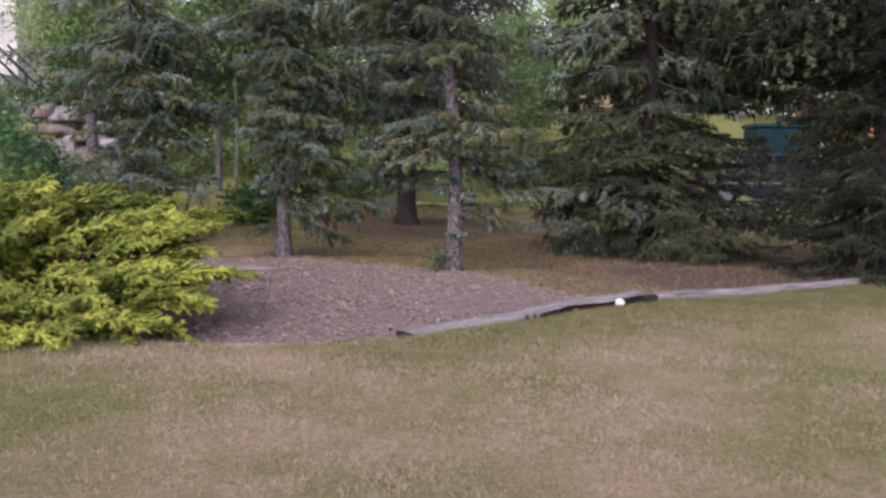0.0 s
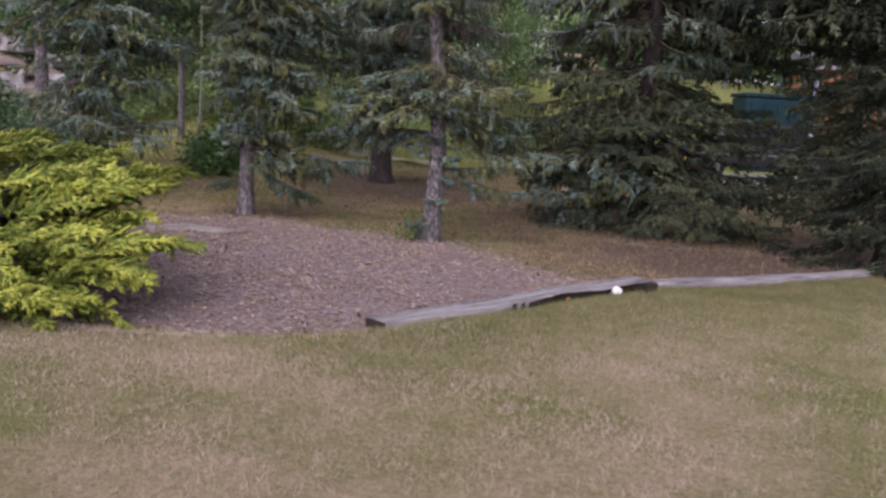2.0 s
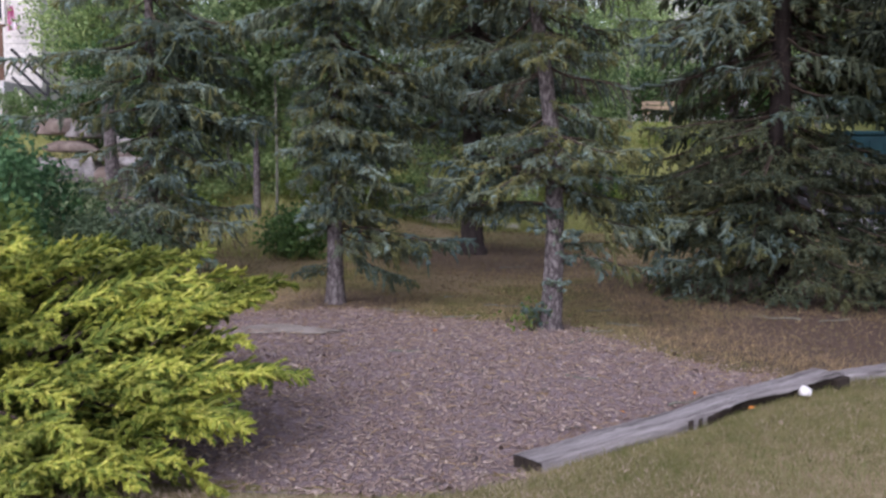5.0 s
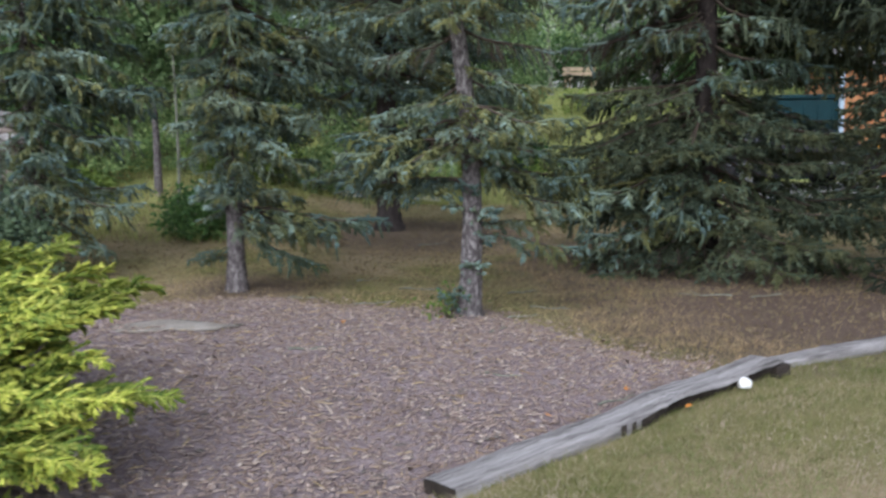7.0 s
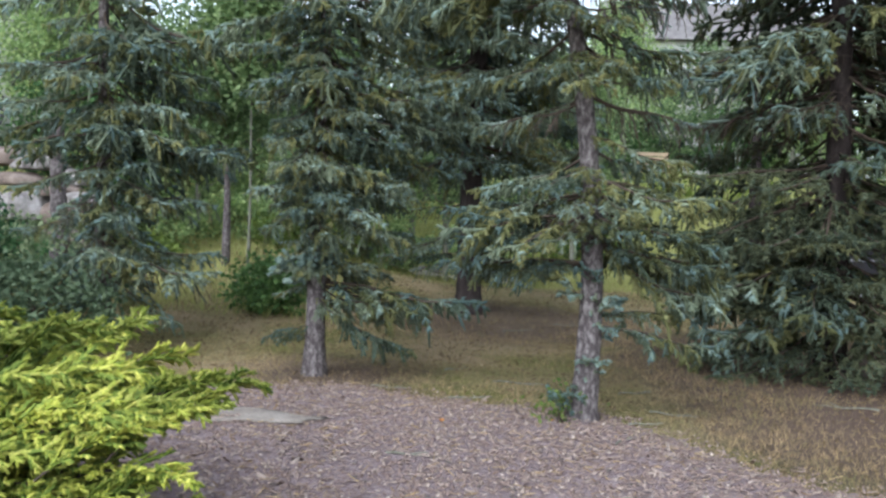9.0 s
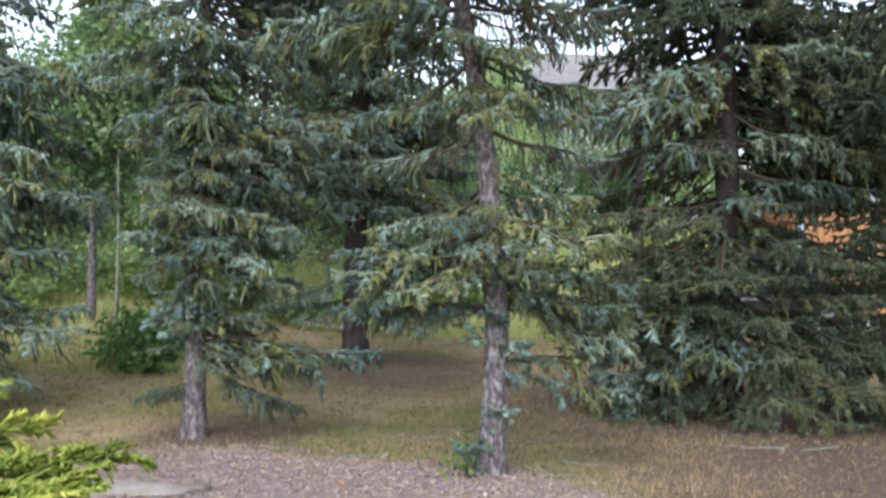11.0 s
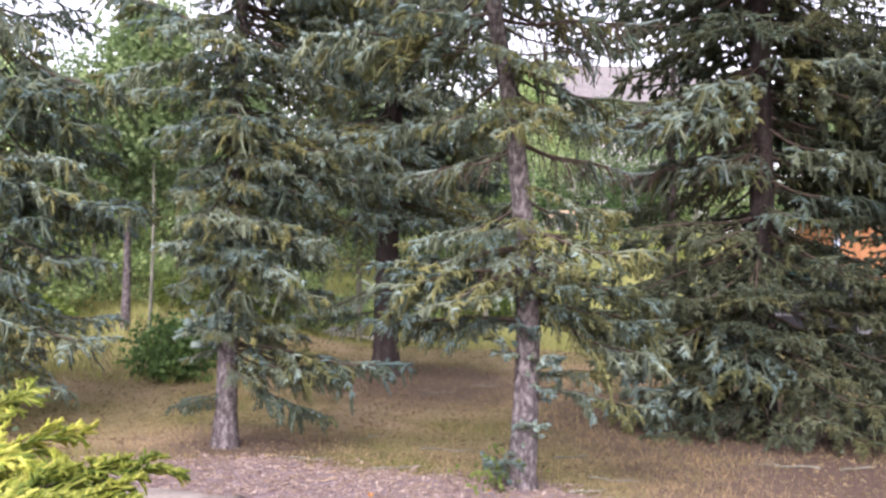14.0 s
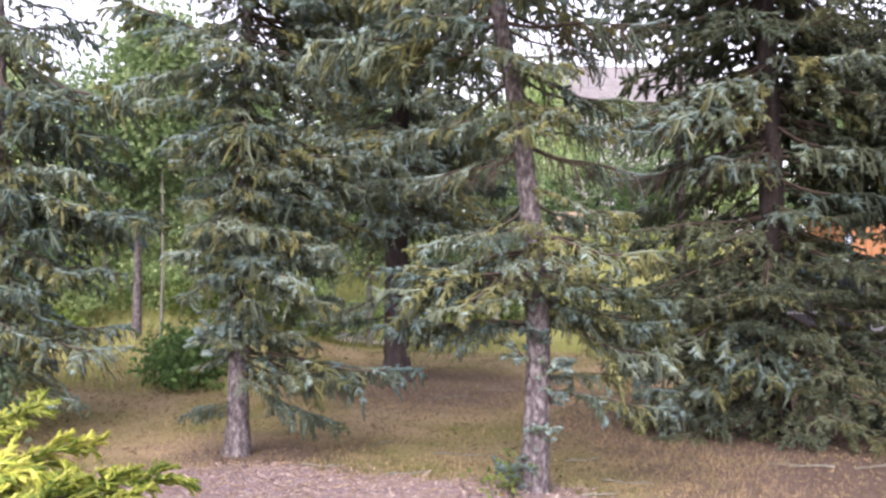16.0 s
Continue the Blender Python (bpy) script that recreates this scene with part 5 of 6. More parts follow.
# ---- broad-leaved shrubs and trees ----
def leaves(name, centres, per, spread, size, mat, seed, squash=0.8):
    """Clumps of small folded leaves."""
    rng = np.random.RandomState(seed)
    c = np.repeat(np.asarray(centres, float), per, 0)
    n = len(c)
    p = c + rng.normal(0, 1, (n, 3)) * spread * [1, 1, squash]
    d = rng.normal(0, 1, (n, 3)) + [0, 0, -0.35]
    d /= np.linalg.norm(d, axis=1)[:, None]
    w = np.cross(d, rng.normal(0, 1, (n, 3)) + [0, 0, 0.6])
    w /= np.linalg.norm(w, axis=1)[:, None]
    nn = np.cross(d, w)
    s = size * rng.uniform(0.6, 1.3, n)[:, None]
    v = np.stack([p, p + d * s * 0.45 + w * s * 0.33 + nn * s * 0.06, p + d * s, p + d * s * 0.45 - w * s * 0.33 + nn * s * 0.06], 1).reshape(-1, 3)
    k = 4 * np.arange(n)[:, None]
    f = np.concatenate([k + [0, 1, 2], k + [0, 2, 3]])
    return np_mesh(name, v, f, [mat])


def shrub(name, x, y, rx, ry, h, mat, label, clumps, per, size, seed, stems=9):
    rng = np.random.RandomState(seed)
    z0 = float(gz(x, y))
    top = empty(name, x, y, z0, label, "shrub")
    u = rng.normal(0, 1, (clumps, 3))
    u /= np.linalg.norm(u, axis=1)[:, None]
    rad = rng.uniform(0.45, 1.0, clumps) ** 0.6 * (1 + 0.2 * np.sin(4 * np.arctan2(u[:, 1], u[:, 0]) + seed))
    c = u * rad[:, None] * [rx, ry, h * 0.5] + [0, 0, h * 0.52]
    part("crown", leaves("crown", c, per, 0.09, size, mat, seed), None, top)
    for k in range(stems):
        az = rng.uniform(0, 6.28)
        pts = bend((0.05 * math.cos(az), 0.05 * math.sin(az), -0.03), (0.4 * math.cos(az), 0.4 * math.sin(az), 1), h * rng.uniform(0.6, 0.9), 6, -0.1, rng, 0.06)
        v, q = tube(pts, np.linspace(0.014, 0.005, 7), 6, 0.1, k)
        part("stem", np_mesh("stem", v, q, [TWIG], smooth=True), None, top)
    return top


shrub("leafy_shrub", -3.32, 16.0, 0.5, 0.46, 0.68, LEAF_DARK, "rounded dark green leafy shrub in the grass", 90, 24, 0.085, 21)
shrub("leafy_weed", -0.08, 11.32, 0.16, 0.13, 0.26, LEAF_BRIGHT, "small green leafy weed at the foot of the trunk", 12, 12, 0.05, 33, 4)
shrub("lilac_shrub", -6.45, 12.4, 0.95, 0.9, 2.0, LEAF_BLUISH, "blue-green leafy shrub behind the juniper", 260, 26, 0.09, 22)
shrub("young_shrub", -4.9, 10.3, 0.5, 0.5, 1.35, LEAF_BRIGHT, "bright yellow-green young shrub behind the juniper", 80, 24, 0.07, 23)
shrub("lilac_shrub", -5.6, 10.9, 0.8, 0.7, 1.3, LEAF_BLUISH, "low blue-green leafy shrub behind the juniper", 120, 26, 0.07, 24)
shrub("low_shrub", -4.95, 13.2, 0.75, 0.55, 0.95, LEAF_DULL, "dull grey-green undergrowth round the spruce", 120, 26, 0.065, 28)
shrub("low_shrub", -5.9, 14.9, 0.9, 0.7, 1.25, LEAF_DULL, "dull grey-green undergrowth below the boulders", 130, 26, 0.07, 29)
shrub("low_shrub", -6.2, 20.3, 0.9, 0.7, 0.9, LEAF_GREEN, "green undergrowth below the poplars", 110, 24, 0.085, 25)
shrub("low_shrub", -3.6, 21.5, 1.0, 0.7, 0.8, LEAF_BRIGHT, "light green undergrowth below the poplars", 110, 24, 0.085, 26)
# The dark shrub behind the boulders is added in place of tree shade.
shrub("tall_shrub", -7.4, 19.8, 1.5, 0.7, 2.7, LEAF_DARK, "dense dark green shrub behind the boulders", 240, 26, 0.09, 31)
shrub("lilac_shrub", -6.9, 14.6, 0.8, 0.7, 1.75, LEAF_BLUISH, "blue-green leafy shrub below the boulders", 170, 26, 0.08, 32)
shrub("low_shrub", -8.2, 18.6, 0.9, 0.7, 0.8, LEAF_GREEN, "green undergrowth beside the boulders", 110, 24, 0.08, 27)


for k, (sx, sy, sr, sh, sm) in enumerate(((-7.2, 21.8, 1.1, 1.0, LEAF_GREEN), (-5.2, 22.3, 1.1, 0.9, LEAF_GREEN), (-2.2, 22.6, 0.9, 0.7, LEAF_GREEN), (-0.4, 28.6, 1.3, 1.0, LEAF_GREEN), (-3.4, 27.5, 1.5, 1.2, LEAF_GREEN), (-6.4, 26.5, 1.5, 1.2, LEAF_GREEN),
                                              (2.6, 29.6, 1.2, 1.0, LEAF_DARK), (-9.0, 23.5, 1.4, 1.2, LEAF_GREEN), (-5.9, 18.4, 0.6, 0.5, LEAF_BRIGHT), (-7.2, 16.6, 0.8, 0.8, LEAF_BLUISH), (-11.5, 22.8, 1.2, 1.1, LEAF_GREEN))):
    shrub("low_shrub", sx, sy, sr, sr * 0.8, sh, sm, "loose green undergrowth below the far trees", 120, 22, 0.095, 70 + k)


for k, (sx, sy) in enumerate(((4.6, 40.2), (6.9, 40.6), (9.2, 40.0), (11.6, 40.4), (13.8, 39.8))):
    shrub("tall_shrub", sx, sy, 1.6, 1.1, 2.6 + 0.3 * (k % 2), LEAF_GREEN if k % 2 else LEAF_DARK, "tall green shrub on the bank below the far house", 230, 24, 0.13, 90 + k)


def broadleaf(x, y, height, r, crown_r, crown_lo, label, seed, clumps=300, mat=LEAF_GREEN, bark=BARK_PALE, per=25, size=0.098):
    rng = np.random.RandomState(seed)
    z0 = float(gz(x, y))
    tree = empty("poplar_tree", x, y, z0, label, "tree", "poplars")
    zs = np.linspace(-0.05, height * 0.95, 22)
    wx, wy = rng.uniform(-0.03, 0.03, 2)
    pts = [(wx * z + 0.03 * math.sin(z + seed), wy * z + 0.03 * math.cos(1.2 * z), z) for z in zs]
    v, q = tube(pts, r * (1 - 0.9 * zs / height), 10, 0.05, seed)
    part("trunk", np_mesh("trunk", v, q, [bark], smooth=True), None, tree)
    cs = []
    for k in range(26):
        z = crown_lo + (height * 0.92 - crown_lo) * (k + rng.rand()) / 26
        t = (z - crown_lo) / (height - crown_lo)
        reach = crown_r * (0.55 + 0.9 * t) * (1.15 - t) * rng.uniform(0.7, 1.2) * 1.2
        az = k * 2.4 + rng.uniform(-0.4, 0.4)
        i = min(int((z + 0.05) / (height * 0.95 + 0.05) * 21), 20)
        ln = bend(pts[i], (math.cos(az), math.sin(az), 0.65), reach, 6, 0.15, rng, 0.1)
        v, q = tube(ln, np.linspace(r * 0.35 * (1 - 0.6 * t), 0.006, 7), 6, 0.05, k)
        part("limb", np_mesh("limb", v, q, [bark], smooth=True), None, tree)
        for a in np.linspace(0.25, 1.05, max(4, clumps // 26)):
            j = min(int(a * 6), 5)
            cs.append(np.array(ln[j]) + (np.array(ln[j + 1]) - ln[j]) * (a * 6 - j) + rng.normal(0, 0.22, 3))
    part("crown", leaves("crown", cs, per, 0.2, size, mat, seed), None, tree)
    return tree


far_label = "green poplar with a leafy crown behind the spruces"
for k, (x, y, h, r, cr, lo) in enumerate(((-4.15, 18.3, 5.0, 0.028, 0.45, 3.2), (-4.72, 19.1, 3.9, 0.075, 1.2, 2.0), (-8.6, 21.5, 3.6, 0.08, 1.5, 1.2), (-6.4, 23.5, 3.7, 0.08, 1.8, 0.9), (-7.9, 24.6, 3.9, 0.08, 1.8, 0.9), (-4.9, 24.2, 4.0, 0.08, 1.8, 0.9), (-3.6, 23.0, 4.6, 0.08, 1.7, 1.3),
                                      (-1.2, 22.4, 4.8, 0.07, 1.5, 1.5), (-9.5, 25.5, 4.2, 0.09, 1.8, 1.0), (-2.2, 28.6, 5.5, 0.09, 1.9, 1.2), (0.8, 29.5, 5.6, 0.09, 1.9, 1.2),
                                      (2.4, 30.5, 4.2, 0.09, 1.5, 1.6), (10.4, 36.5, 4.2, 0.09, 1.7, 1.4), (-7.0, 29.0, 4.6, 0.1, 2.0, 1.0), (13.5, 33.0, 5.0, 0.1, 2.0, 1.2), (-4.8, 31.0, 5.0, 0.1, 2.0, 0.8), (2.2, 34.0, 4.6, 0.1, 2.0, 0.8), (10.6, 34.5, 4.8, 0.1, 2.0, 0.9), (6.6, 43.0, 5.6, 0.1, 2.4, 0.9), (8.8, 41.0, 5.4, 0.1, 2.2, 1.4), (11.0, 42.5, 5.2, 0.1, 2.3, 1.0), (-0.6, 35.0, 5.2, 0.1, 2.2, 0.8), (4.3, 34.5, 6.0, 0.1, 1.6, 2.3), (1.9, 27.5, 5.6, 0.07, 1.2, 2.3), (12.4, 31.5, 6.5, 0.1, 2.1, 1.0), (15.6, 32.5, 7.0, 0.1, 2.3, 1.0), (13.2, 40.0, 6.6, 0.1, 2.4, 0.8), (16.6, 41.0, 7.0, 0.1, 2.5, 0.8), (20.5, 40.0, 7.0, 0.1, 2.5, 0.8))):
    broadleaf(x, y, h, r, cr, lo, "slender pale-stemmed poplar sapling" if k == 0 else far_label, 50 + k, 400, bark=BARK if k == 1 else BARK_PALE)


def dead_trunk(x, y, h, r):
    z0 = float(gz(x, y))
    t = empty("dead_trunk", x, y, z0, "bare grey dead tree trunk among the shrubs", "tree trunk")
    zs = np.linspace(-0.05, h, 14)
    v, q = tube([(0.03 * math.sin(z * 2), 0.02 * z, z) for z in zs], r * (1 - 0.25 * zs / h), 12, 0.08, 3)
    part("trunk", np_mesh("trunk", v, q, [BARK], smooth=True), None, t)
    for k, (z, az) in enumerate(((0.9, 20), (1.4, 200), (1.9, 300))):
        pts = bend((0, 0.02 * z, z), (math.cos(radians(az)), math.sin(radians(az)), 0.4), 0.5, 4, 0.1, np.random.RandomState(k), 0.1)
        v, q = tube(pts, np.linspace(0.02, 0.006, 5), 6, 0.1, k)
        part("branch_stub", np_mesh("branch_stub", v, q, [BARK_PALE], smooth=True), None, t)


dead_trunk(-6.25, 16.3, 2.25, 0.12)

# boulders stacked in the bank by the house
GREY, BROWN = STONE, STONE_BROWN
for k, (x, y, z, sx, sy, sz, mat) in enumerate((
        (-8.0, 18.35, 0.72, 0.42, 0.36, 0.34, BROWN), (-7.35, 18.3, 0.70, 0.40, 0.34, 0.32, GREY), (-6.75, 18.25, 0.64, 0.36, 0.32, 0.28, BROWN), (-8.65, 18.4, 0.8, 0.40, 0.34, 0.34, GREY), (-6.2, 18.2, 0.56, 0.34, 0.3, 0.22, GREY),
        (-7.7, 18.35, 1.12, 0.40, 0.32, 0.24, GREY), (-7.05, 18.3, 1.08, 0.38, 0.3, 0.24, BROWN), (-8.4, 18.4, 1.2, 0.36, 0.3, 0.26, BROWN), (-6.5, 18.25, 0.98, 0.30, 0.28, 0.2, BROWN),
        (-7.6, 18.3, 1.46, 0.40, 0.30, 0.36, GREY), (-7.05, 18.35, 1.40, 0.36, 0.30, 0.26, BROWN), (-8.3, 18.45, 1.56, 0.38, 0.3, 0.26, GREY), (-6.55, 18.3, 1.22, 0.28, 0.26, 0.2, GREY),
        (-7.2, 18.55, 1.82, 0.40, 0.34, 0.16, BROWN), (-7.85, 18.6, 1.98, 0.44, 0.36, 0.16, BROWN), (-6.8, 18.5, 1.72, 0.3, 0.26, 0.15, GREY), (-5.6, 18.0, 0.48, 0.3, 0.24, 0.16, GREY), (-5.05, 18.3, 0.5, 0.26, 0.22, 0.14, GREY),
        (-7.6, 18.75, 2.24, 0.42, 0.36, 0.24, GREY), (-8.2, 18.8, 2.30, 0.40, 0.36, 0.24, BROWN), (-6.95, 18.7, 2.0, 0.30, 0.3, 0.18, GREY))):
    stone("boulder", x, y, sx, sy, sz, 30 + k, mat, "rough grey boulder stacked in the planted bank" if mat is GREY else "rough brown boulder stacked in the planted bank", "bank boulders", z=z - 0.04, rough=0.2)


# ---- house with a raised deck ----
def siding(parent, w, h, board, mat):
    """Lapped boards on the front of a wall."""
    for k in range(int(h / board)):
        b = bmesh.new()
        p = [(-w / 2, 0.0, 0), (w / 2, 0.0, 0), (w / 2, 0.018, board), (-w / 2, 0.018, board), (-w / 2, 0.04, 0), (w / 2, 0.04, 0), (w / 2, 0.04, board), (-w / 2, 0.04, board)]
        v = [b.verts.new(q) for q in p]
        for f in ((0, 1, 2, 3), (4, 5, 1, 0), (3, 2, 6, 7), (0, 3, 7, 4), (1, 5, 6, 2)):
            b.faces.new([v[i] for i in f])
        part("siding_board", b, mat, parent).location = (0, 0, k * board)


def gable(w, d, h, over):
    bm = bmesh.new()
    a = [(-w / 2 - over, -over, 0), (w / 2 + over, -over, 0), (w / 2 + over, d + over, 0), (-w / 2 - over, d + over, 0), (-w / 2 - over, d / 2, h), (w / 2 + over, d / 2, h)]
    v = [bm.verts.new(p) for p in a]
    for f in ((0, 1, 5, 4), (2, 3, 4, 5), (1, 2, 5), (3, 0, 4), (0, 3, 2, 1)):
        bm.faces.new([v[i] for i in f])
    return bm


def deck_house(x, y, turn):
    z0 = float(gz(x, y)) - 0.1
    h = empty("house", x, y, z0, "cream-sided house with a raised brown wooden deck", "house", turn=turn)
    wall = part("wall", box_bm(9.0, 7.2, 5.6, (0, 3.64, 0)), SIDING, h)
    siding(wall, 9.0, 5.6, 0.2, SIDING)
    part("roof", gable(9.0, 7.3, 2.4, 0.5), ROOFING, h).location = (0, 0, 5.6)
    for wx, wz in ((2.9, 3.4), (-1.2, 3.2)):
        w = part("window", box_bm(1.2, 0.06, 1.1, (wx, -0.02, wz)), GLASS_DARK, h)
        for q in (box_bm(1.36, 0.09, 0.08, (wx, -0.03, wz + 1.1)), box_bm(1.36, 0.09, 0.08, (wx, -0.03, wz - 0.08)), box_bm(0.08, 0.09, 1.1, (wx - 0.64, -0.03, wz)), box_bm(0.08, 0.09, 1.1, (wx + 0.64, -0.03, wz))):
            part("frame", q, SIDING, w)
    return h


def deck(x, y, z, turn):
    d = empty("deck", x, y, z, "raised timber deck with brown privacy screen and stairs", "deck", turn=turn)
    part("platform", box_bm(4.4, 2.6, 0.28, (-2.2, 1.3, 1.55), 0.01), SIDING_GREY, d, "pale grey fascia board")
    n = 22
    for k in range(n):
        part("screen_board", box_bm(0.19, 0.03, 1.25, (-4.3 + k * 0.2, 0.04 + 0.008 * (k % 2), 1.85), 0.004), DECK_WOOD, d)
    part("top_rail", box_bm(4.5, 0.10, 0.06, (-2.2, 0.05, 3.1), 0.008), DECK_WOOD, d)
    for px in (-4.3, -2.2, -0.1):
        part("post", box_bm(0.16, 0.16, 1.55, (px, 0.12, 0), 0.01), SIDING, d)
        part("post", box_bm(0.16, 0.16, 1.55, (px, 2.4, 0), 0.01), SIDING, d)
    for k in range(5):
        part("under_slat", box_bm(4.1, 0.02, 0.07, (-2.2, 1.9, 0.55 + 0.2 * k)), SIDING, d)
    # Dark panels added to stand for the shade below the platform.
    part("skirt", box_bm(4.4, 0.05, 1.55, (-2.2, 2.52, 0)), FENCE_WOOD, d, "dark boards under the deck")
    part("skirt", box_bm(0.05, 2.4, 1.55, (-4.42, 1.3, 0)), FENCE_WOOD, d, "dark boards under the deck")
    # stairs going down beside the deck
    ang = math.atan2(1.6, 1.7)
    rot = Matrix.Rotation(ang, 4, "Y")
    for yy in (0.35, 1.25):
        for off in (0.95, 0.62, 0.28):
            part("stair_rail", box_bm(1.25, 0.05, 0.06, (0.46, yy, 1.22 + off), 0.006, rot), DARK_METAL, d, "dark metal stair rail")
        part("stringer", box_bm(2.3, 0.06, 0.22, (0.85, yy, 0.68), 0.006, rot), SIDING, d)
        part("rail_post", box_bm(0.07, 0.07, 1.0, (0.9, yy, 0.75), 0.006), DARK_METAL, d)
    for k in range(8):
        part("tread", box_bm(0.28, 0.9, 0.04, (0.15 + k * 0.21, 0.8, 1.55 - k * 0.2), 0.006), SIDING, d)
    return d


deck_house(-17.1, 27.5, 0)
deck(-11.95, 24.2, 1.9, 0)

# ---- across the lane: cedar shed, bin, parked car, bench, hedge, fence ----
def cedar_shed(x, y):
    z0 = float(gz(x, y)) - 0.05
    s = empty("garden_shed", x, y, z0, "orange-brown cedar board shed beyond the lane", "shed")
    part("body", box_bm(5.0, 2.4, 3.2, (2.5, 1.25, 0)), CEDAR, s)
    for k in range(33):
        part("board", box_bm(0.14, 0.03, 3.15, (0.13 + k * 0.15, 0.02 + 0.006 * (k % 3), 0), 0.004), CEDAR, s)
    part("corner_post", box_bm(0.12, 0.10, 3.25, (0.0, 0.0, 0), 0.008), BLUE_POST, s, "pale blue corner post")
    part("roof", gable(5.0, 2.4, 0.6, 0.25), ROOFING, s).location = (2.5, 0, 3.2)
    part("rail", box_bm(2.6, 0.06, 0.10, (2.2, -0.12, 1.45), 0.008), YELLOW_WOOD, s, "yellow-stained rail")
    for px in (1.0, 3.4):
        part("rail_post", box_bm(0.08, 0.06, 1.53, (px, -0.12, 0), 0.008), YELLOW_WOOD, s, "yellow-stained post")
    return s


cedar_shed(11.5, 28.8)


def storage_bin(x, y):
    b = empty("storage_bin", x, y, float(gz(x, y)), "dark teal plastic storage bin beside the shed", "storage bin")
    part("body", box_bm(2.0, 1.3, 2.2, (0, 0.65, 0), 0.05), TEAL, b)
    part("lid", box_bm(2.1, 1.4, 0.12, (0, 0.65, 2.21), 0.03), TEAL, b)
    for k in range(5):
        part("rib", box_bm(0.06, 0.04, 1.95, (-0.8 + k * 0.4, -0.015, 0.1), 0.01), TEAL, b)
    return b


storage_bin(10.5, 28.9)


def parked_car(x, y, turn):
    c = empty("parked_car", x, y, float(gz(x, y)) + 0.035, "dark parked car with silver trim on the lane", "car", turn=turn)
    side = [(-2.15, 0.32), (-2.2, 0.72), (-2.05, 0.92), (-1.25, 0.98), (-0.75, 1.42), (0.75, 1.45), (1.55, 1.02), (2.1, 0.95), (2.2, 0.62), (2.15, 0.32)]
    bm = bmesh.new()
    l = [bm.verts.new((px, -0.85 if pz < 1.1 else -0.68, pz)) for px, pz in side]
    r = [bm.verts.new((px, 0.85 if pz < 1.1 else 0.68, pz)) for px, pz in side]
    bm.faces.new(l)
    bm.faces.new(r[::-1])
    for i in range(len(side)):
        j = (i + 1) % len(side)
        bm.faces.new((l[j], l[i], r[i], r[j]))
    bmesh.ops.recalc_face_normals(bm, faces=bm.faces[:])
    bmesh.ops.bevel(bm, geom=bm.edges[:], offset=0.05, segments=2, affect="EDGES")
    body = part("body", bm, CAR_PAINT, c)
    for sy in (-1, 1):
        for px, w in ((-0.45, 0.62), (0.42, 0.85)):
            part("window", box_bm(w, 0.03, 0.34, (px, sy * 0.775, 1.03), 0.01), GLASS_DARK, body)
        part("trim", box_bm(3.6, 0.03, 0.05, (0, sy * 0.865, 0.62), 0.008), SILVER, body, "silver side trim")
    for px in (-1.35, 1.35):
        for sy in (-0.78, 0.78):
            w = bmesh.new()
            bmesh.ops.create_cone(w, cap_ends=True, segments=24, radius1=0.33, radius2=0.33, depth=0.2)
            bmesh.ops.rotate(w, cent=(0, 0, 0), matrix=Matrix.Rotation(radians(90), 3, "X"), verts=w.verts)
            bmesh.ops.translate(w, vec=(px, sy, 0.33), verts=w.verts)
            wheel = part("wheel", w, RUBBER, c)
            h = bmesh.new()
            bmesh.ops.create_cone(h, cap_ends=True, segments=20, radius1=0.2, radius2=0.17, depth=0.05)
            bmesh.ops.rotate(h, cent=(0, 0, 0), matrix=Matrix.Rotation(radians(90 if sy < 0 else -90), 3, "X"), verts=h.verts)
            bmesh.ops.translate(h, vec=(px, sy * 1.14, 0.33), verts=h.verts)
            part("rim", h, SILVER, wheel)
    for px, mat in ((2.2, SILVER), (-2.2, SILVER)):
        for sy in (-0.6, 0.6):
            part("lamp", box_bm(0.06, 0.32, 0.14, (px, sy, 0.68), 0.02), mat, body, "silvery car lamp")
    return c


parked_car(8.6, 25.4, 4)


def bench(x, y, turn):
    b = empty("garden_bench", x, y, float(gz(x, y)), "pale tan wooden bench above the hedge", "bench", turn=turn)
    for k in range(3):
        part("seat_board", box_bm(1.25, 0.13, 0.05, (0, -0.15 + k * 0.15, 0.42), 0.008), TAN_WOOD, b)
    for k in range(2):
        part("back_board", box_bm(1.25, 0.04, 0.13, (0, 0.27, 0.56 + k * 0.17), 0.008), TAN_WOOD, b)
    for px in (-0.5, 0.5):
        for py in (-0.15, 0.27):
            part("leg", box_bm(0.07, 0.07, 0.42 if py < 0 else 0.86, (px, py + (0 if py < 0 else 0.06), 0), 0.006), TAN_WOOD, b)
    return b


bench(5.95, 38.0, 8)


def hedge(x, y, w, h, label, mat, seed):
    rng = np.random.RandomState(seed)
    top = empty("hedge", x, y, float(gz(x, y)), label, "hedge")
    n = int(w * h * 28)
    c = np.stack([rng.uniform(-w / 2, w / 2, n), rng.normal(0, 0.22, n), h * rng.uniform(0.05, 1.0, n) ** 0.7], -1)
    part("crown", leaves("crown", c, 22, 0.10, 0.085, mat, seed), None, top)
    for k in range(int(w / 0.5)):
        pts = bend((-w / 2 + 0.25 + k * 0.5, 0, -0.05), (rng.normal(0, 0.15), rng.normal(0, 0.1), 1), h * 0.8, 5, 0, rng, 0.06)
        v, q = tube(pts, np.linspace(0.015, 0.005, 6), 6, 0.1, k)
        part("stem", np_mesh("stem", v, q, [TWIG], smooth=True), None, top)


hedge(6.7, 33.0, 4.4, 0.85, "bright yellow-green clipped hedge on the bank", LEAF_BRIGHT, 61)
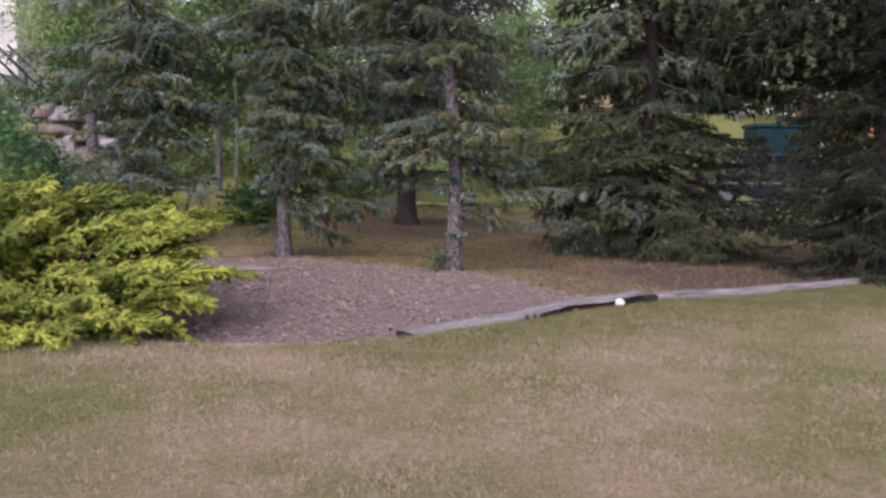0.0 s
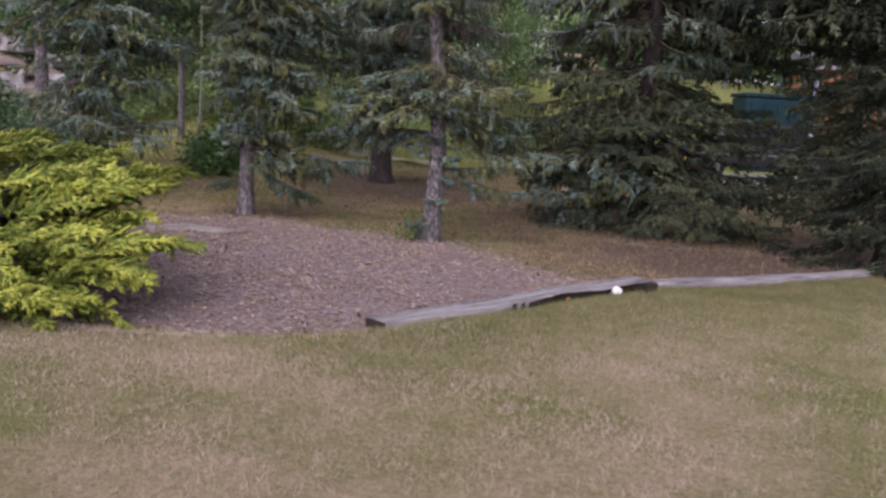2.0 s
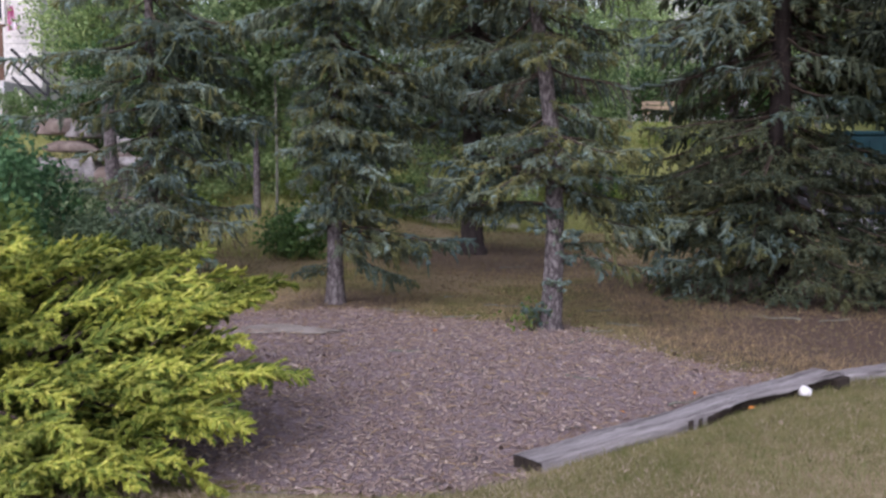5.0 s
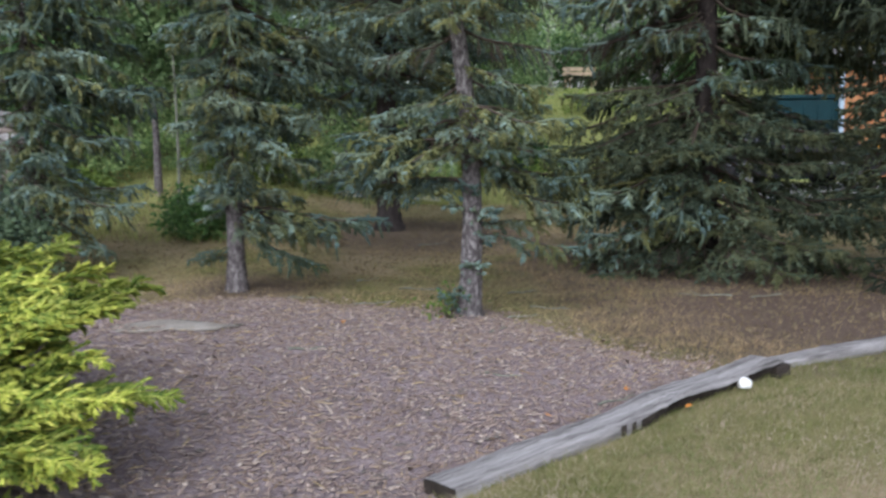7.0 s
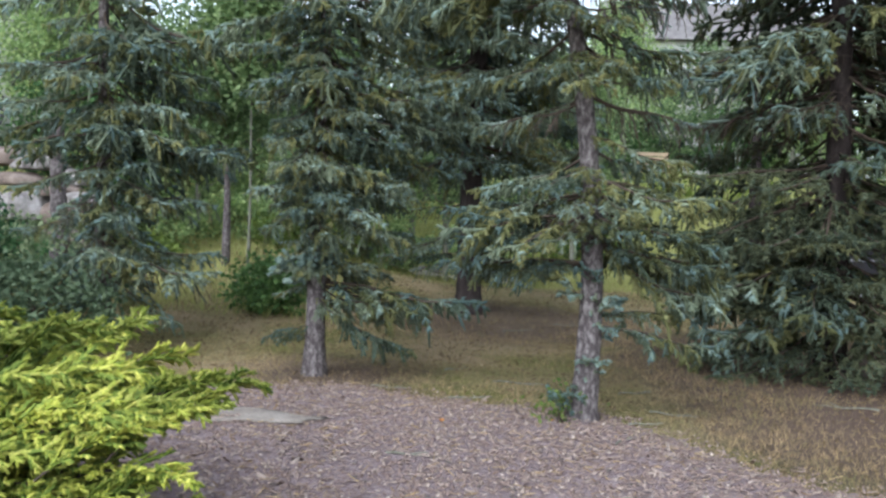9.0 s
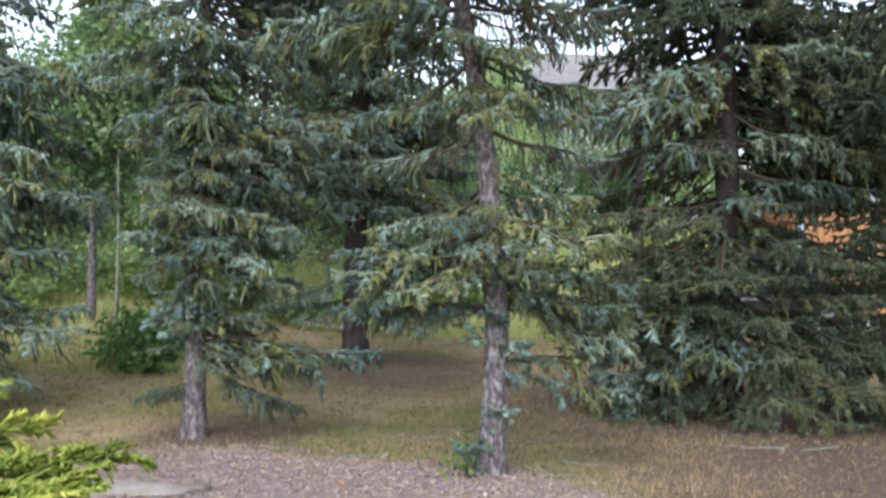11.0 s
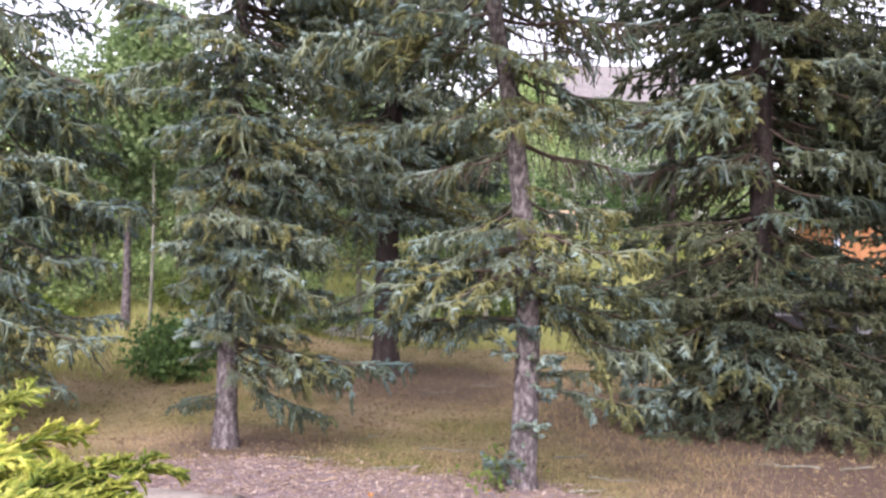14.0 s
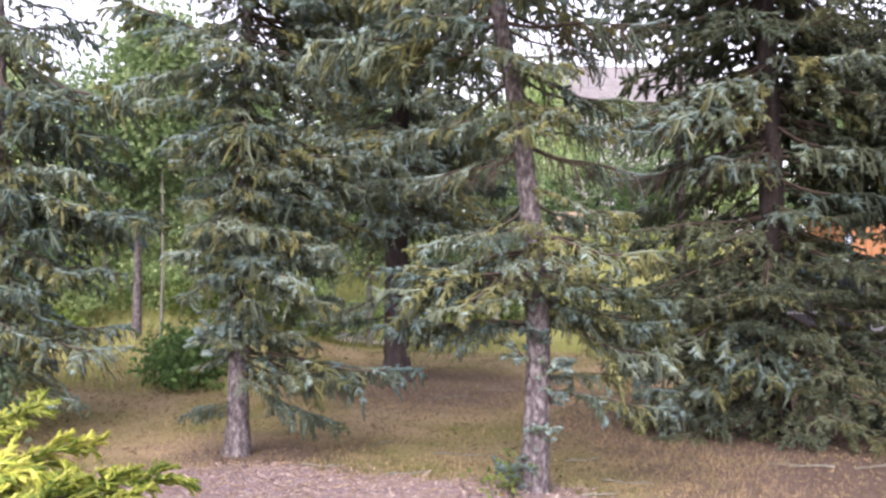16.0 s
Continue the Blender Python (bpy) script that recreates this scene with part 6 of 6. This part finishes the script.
hedge(2.0, 28.2, 2.4, 0.8, "light green leafy growth along the lane", LEAF_BRIGHT, 62)


def picket_fence(x, y, count):
    f = empty("picket_fence", x, y, float(gz(x, y)), "old dark picket fence beyond the lane", "fence")
    for k in range(count):
        part("picket", box_bm(0.22, 0.03, 0.5 + 0.02 * (k % 3), (k * 0.27, 0, 0), 0.004), FENCE_WOOD, f)
    for z in (0.12, 0.36):
        part("rail", box_bm(count * 0.27, 0.05, 0.07, ((count - 1) * 0.135, 0.05, z), 0.004), FENCE_WOOD, f)


picket_fence(-4.5, 31.3, 24)


def marker(x, y):
    m = empty("marker_post", x, y, float(gz(x, y)), "small bright yellow marker on a post", "marker")
    part("post", box_bm(0.06, 0.06, 0.55, (0, 0, 0), 0.005), FENCE_WOOD, m)
    part("plate", box_bm(0.20, 0.04, 0.22, (0, -0.03, 0.42), 0.01, Matrix.Rotation(radians(20), 4, "Y")), YELLOW_PAINT, m, "bright yellow plate")


marker(6.1, 22.6)


def far_house(x, y, w, d, h):
    z0 = float(gz(x, y)) - 0.1
    s = empty("house", x, y, z0, "pale grey sided house far behind the trees", "house")
    wall = part("wall", box_bm(w, d - 0.1, h, (0, d / 2, 0)), SIDING_GREY, s)
    siding(wall, w, h, 0.22, SIDING_GREY)
    part("roof", gable(w, d, 2.6, 0.5), ROOFING, s).location = (0, 0, h)
    for wx in (-w / 4, w / 4):
        for wz in (1.0, 3.7):
            win = part("window", box_bm(1.3, 0.06, 1.2, (wx, -0.02, wz)), GLASS_DARK, s)
            part("frame", box_bm(1.5, 0.09, 0.09, (wx, -0.03, wz + 1.2)), SIDING, win)
            part("sill", box_bm(1.5, 0.12, 0.08, (wx, -0.04, wz - 0.08)), SIDING, win)


far_house(10.5, 46.0, 9.0, 8.0, 6.5)


def wall_flag(x, y, z):
    """A small flag hanging in folds from a slanting pole on the house wall."""
    f = empty("flag", x, y, z, "small pink and white flag hanging from the house wall", "flag")
    v, q = tube([(0.02, 0.16, -0.1), (0.0, -0.05, 0.25), (-0.03, -0.3, 0.6)], np.full(3, 0.012), 8, 0.0, 1)
    part("pole", np_mesh("pole", v, q, [DARK_METAL], smooth=True), None, f)
    u, w = np.meshgrid(np.linspace(0, 1, 13), np.linspace(0, 1, 10))
    front = np.stack([-0.02 + 0.30 * (u - 0.5) * (0.5 + 0.5 * w) + 0.02 * w, -0.25 + 0.035 * np.sin(9 * u + 2 * w), 0.52 - 0.62 * w + 0.06 * u], -1).reshape(-1, 3)
    i = np.arange(9)[:, None] * 13 + np.arange(12)[None]
    quad = np.stack([i, i + 1, i + 14, i + 13], -1).reshape(-1, 4)
    verts = np.concatenate([front, front + [0, 0.004, 0]])
    part("cloth", np_mesh("cloth", verts, np.concatenate([quad, quad[:, ::-1] + len(front)]), [FLAG_CLOTH], smooth=True), None, f)
    return f


wall_flag(-13.16, 27.32, 5.41)


# ---- loose bark pieces on the near part of the bed ----
def bark_piece_mesh(seed):
    """One splintered piece of bark: a bowed slab with ragged ends."""
    rng = np.random.RandomState(seed)
    a, b, h = rng.uniform(0.02, 0.042), rng.uniform(0.007, 0.014), rng.uniform(0.004, 0.008)
    rows = []
    for f in np.linspace(-1, 1, 4):
        w = b * (1 - 0.35 * f * f) * rng.uniform(0.8, 1.15)
        x0, z0 = a * f + rng.normal(0, 0.003), 0.006 * (1 - f * f)
        rows += [(x0, -w, z0), (x0 + rng.normal(0, 0.003), w, z0 + rng.normal(0, 0.001)), (x0, w * 0.85, z0 + h), (x0, -w * 0.85, z0 + h)]
    f = []
    for i in range(3):
        f += [(4 * i + j, 4 * i + (j + 1) % 4, 4 * i + 4 + (j + 1) % 4, 4 * i + 4 + j) for j in range(4)]
    return np_mesh("bark_piece", rows, f + [(3, 2, 1, 0), (12, 13, 14, 15)], [CHIP_LARGE])


rng = np.random.RandomState(77)
pieces = [bark_piece_mesh(500 + k) for k in range(10)]
placed = 0
while placed < 290:
    px, py = rng.uniform(-2.2, 1.5), rng.uniform(6.8, 10.2)
    if inside(np.array(px), np.array(py), BED) and float(edge_distance(np.array(px), np.array(py), BED)) > 0.12:
        o = part("bark_piece", pieces[rng.randint(10)], None, bed)
        o.matrix_basis = pose(px, py, float(mulch_height(np.array(px), np.array(py))) + 0.006, rng.uniform(-14, 14), rng.uniform(-14, 14), rng.uniform(0, 360))
        placed += 1
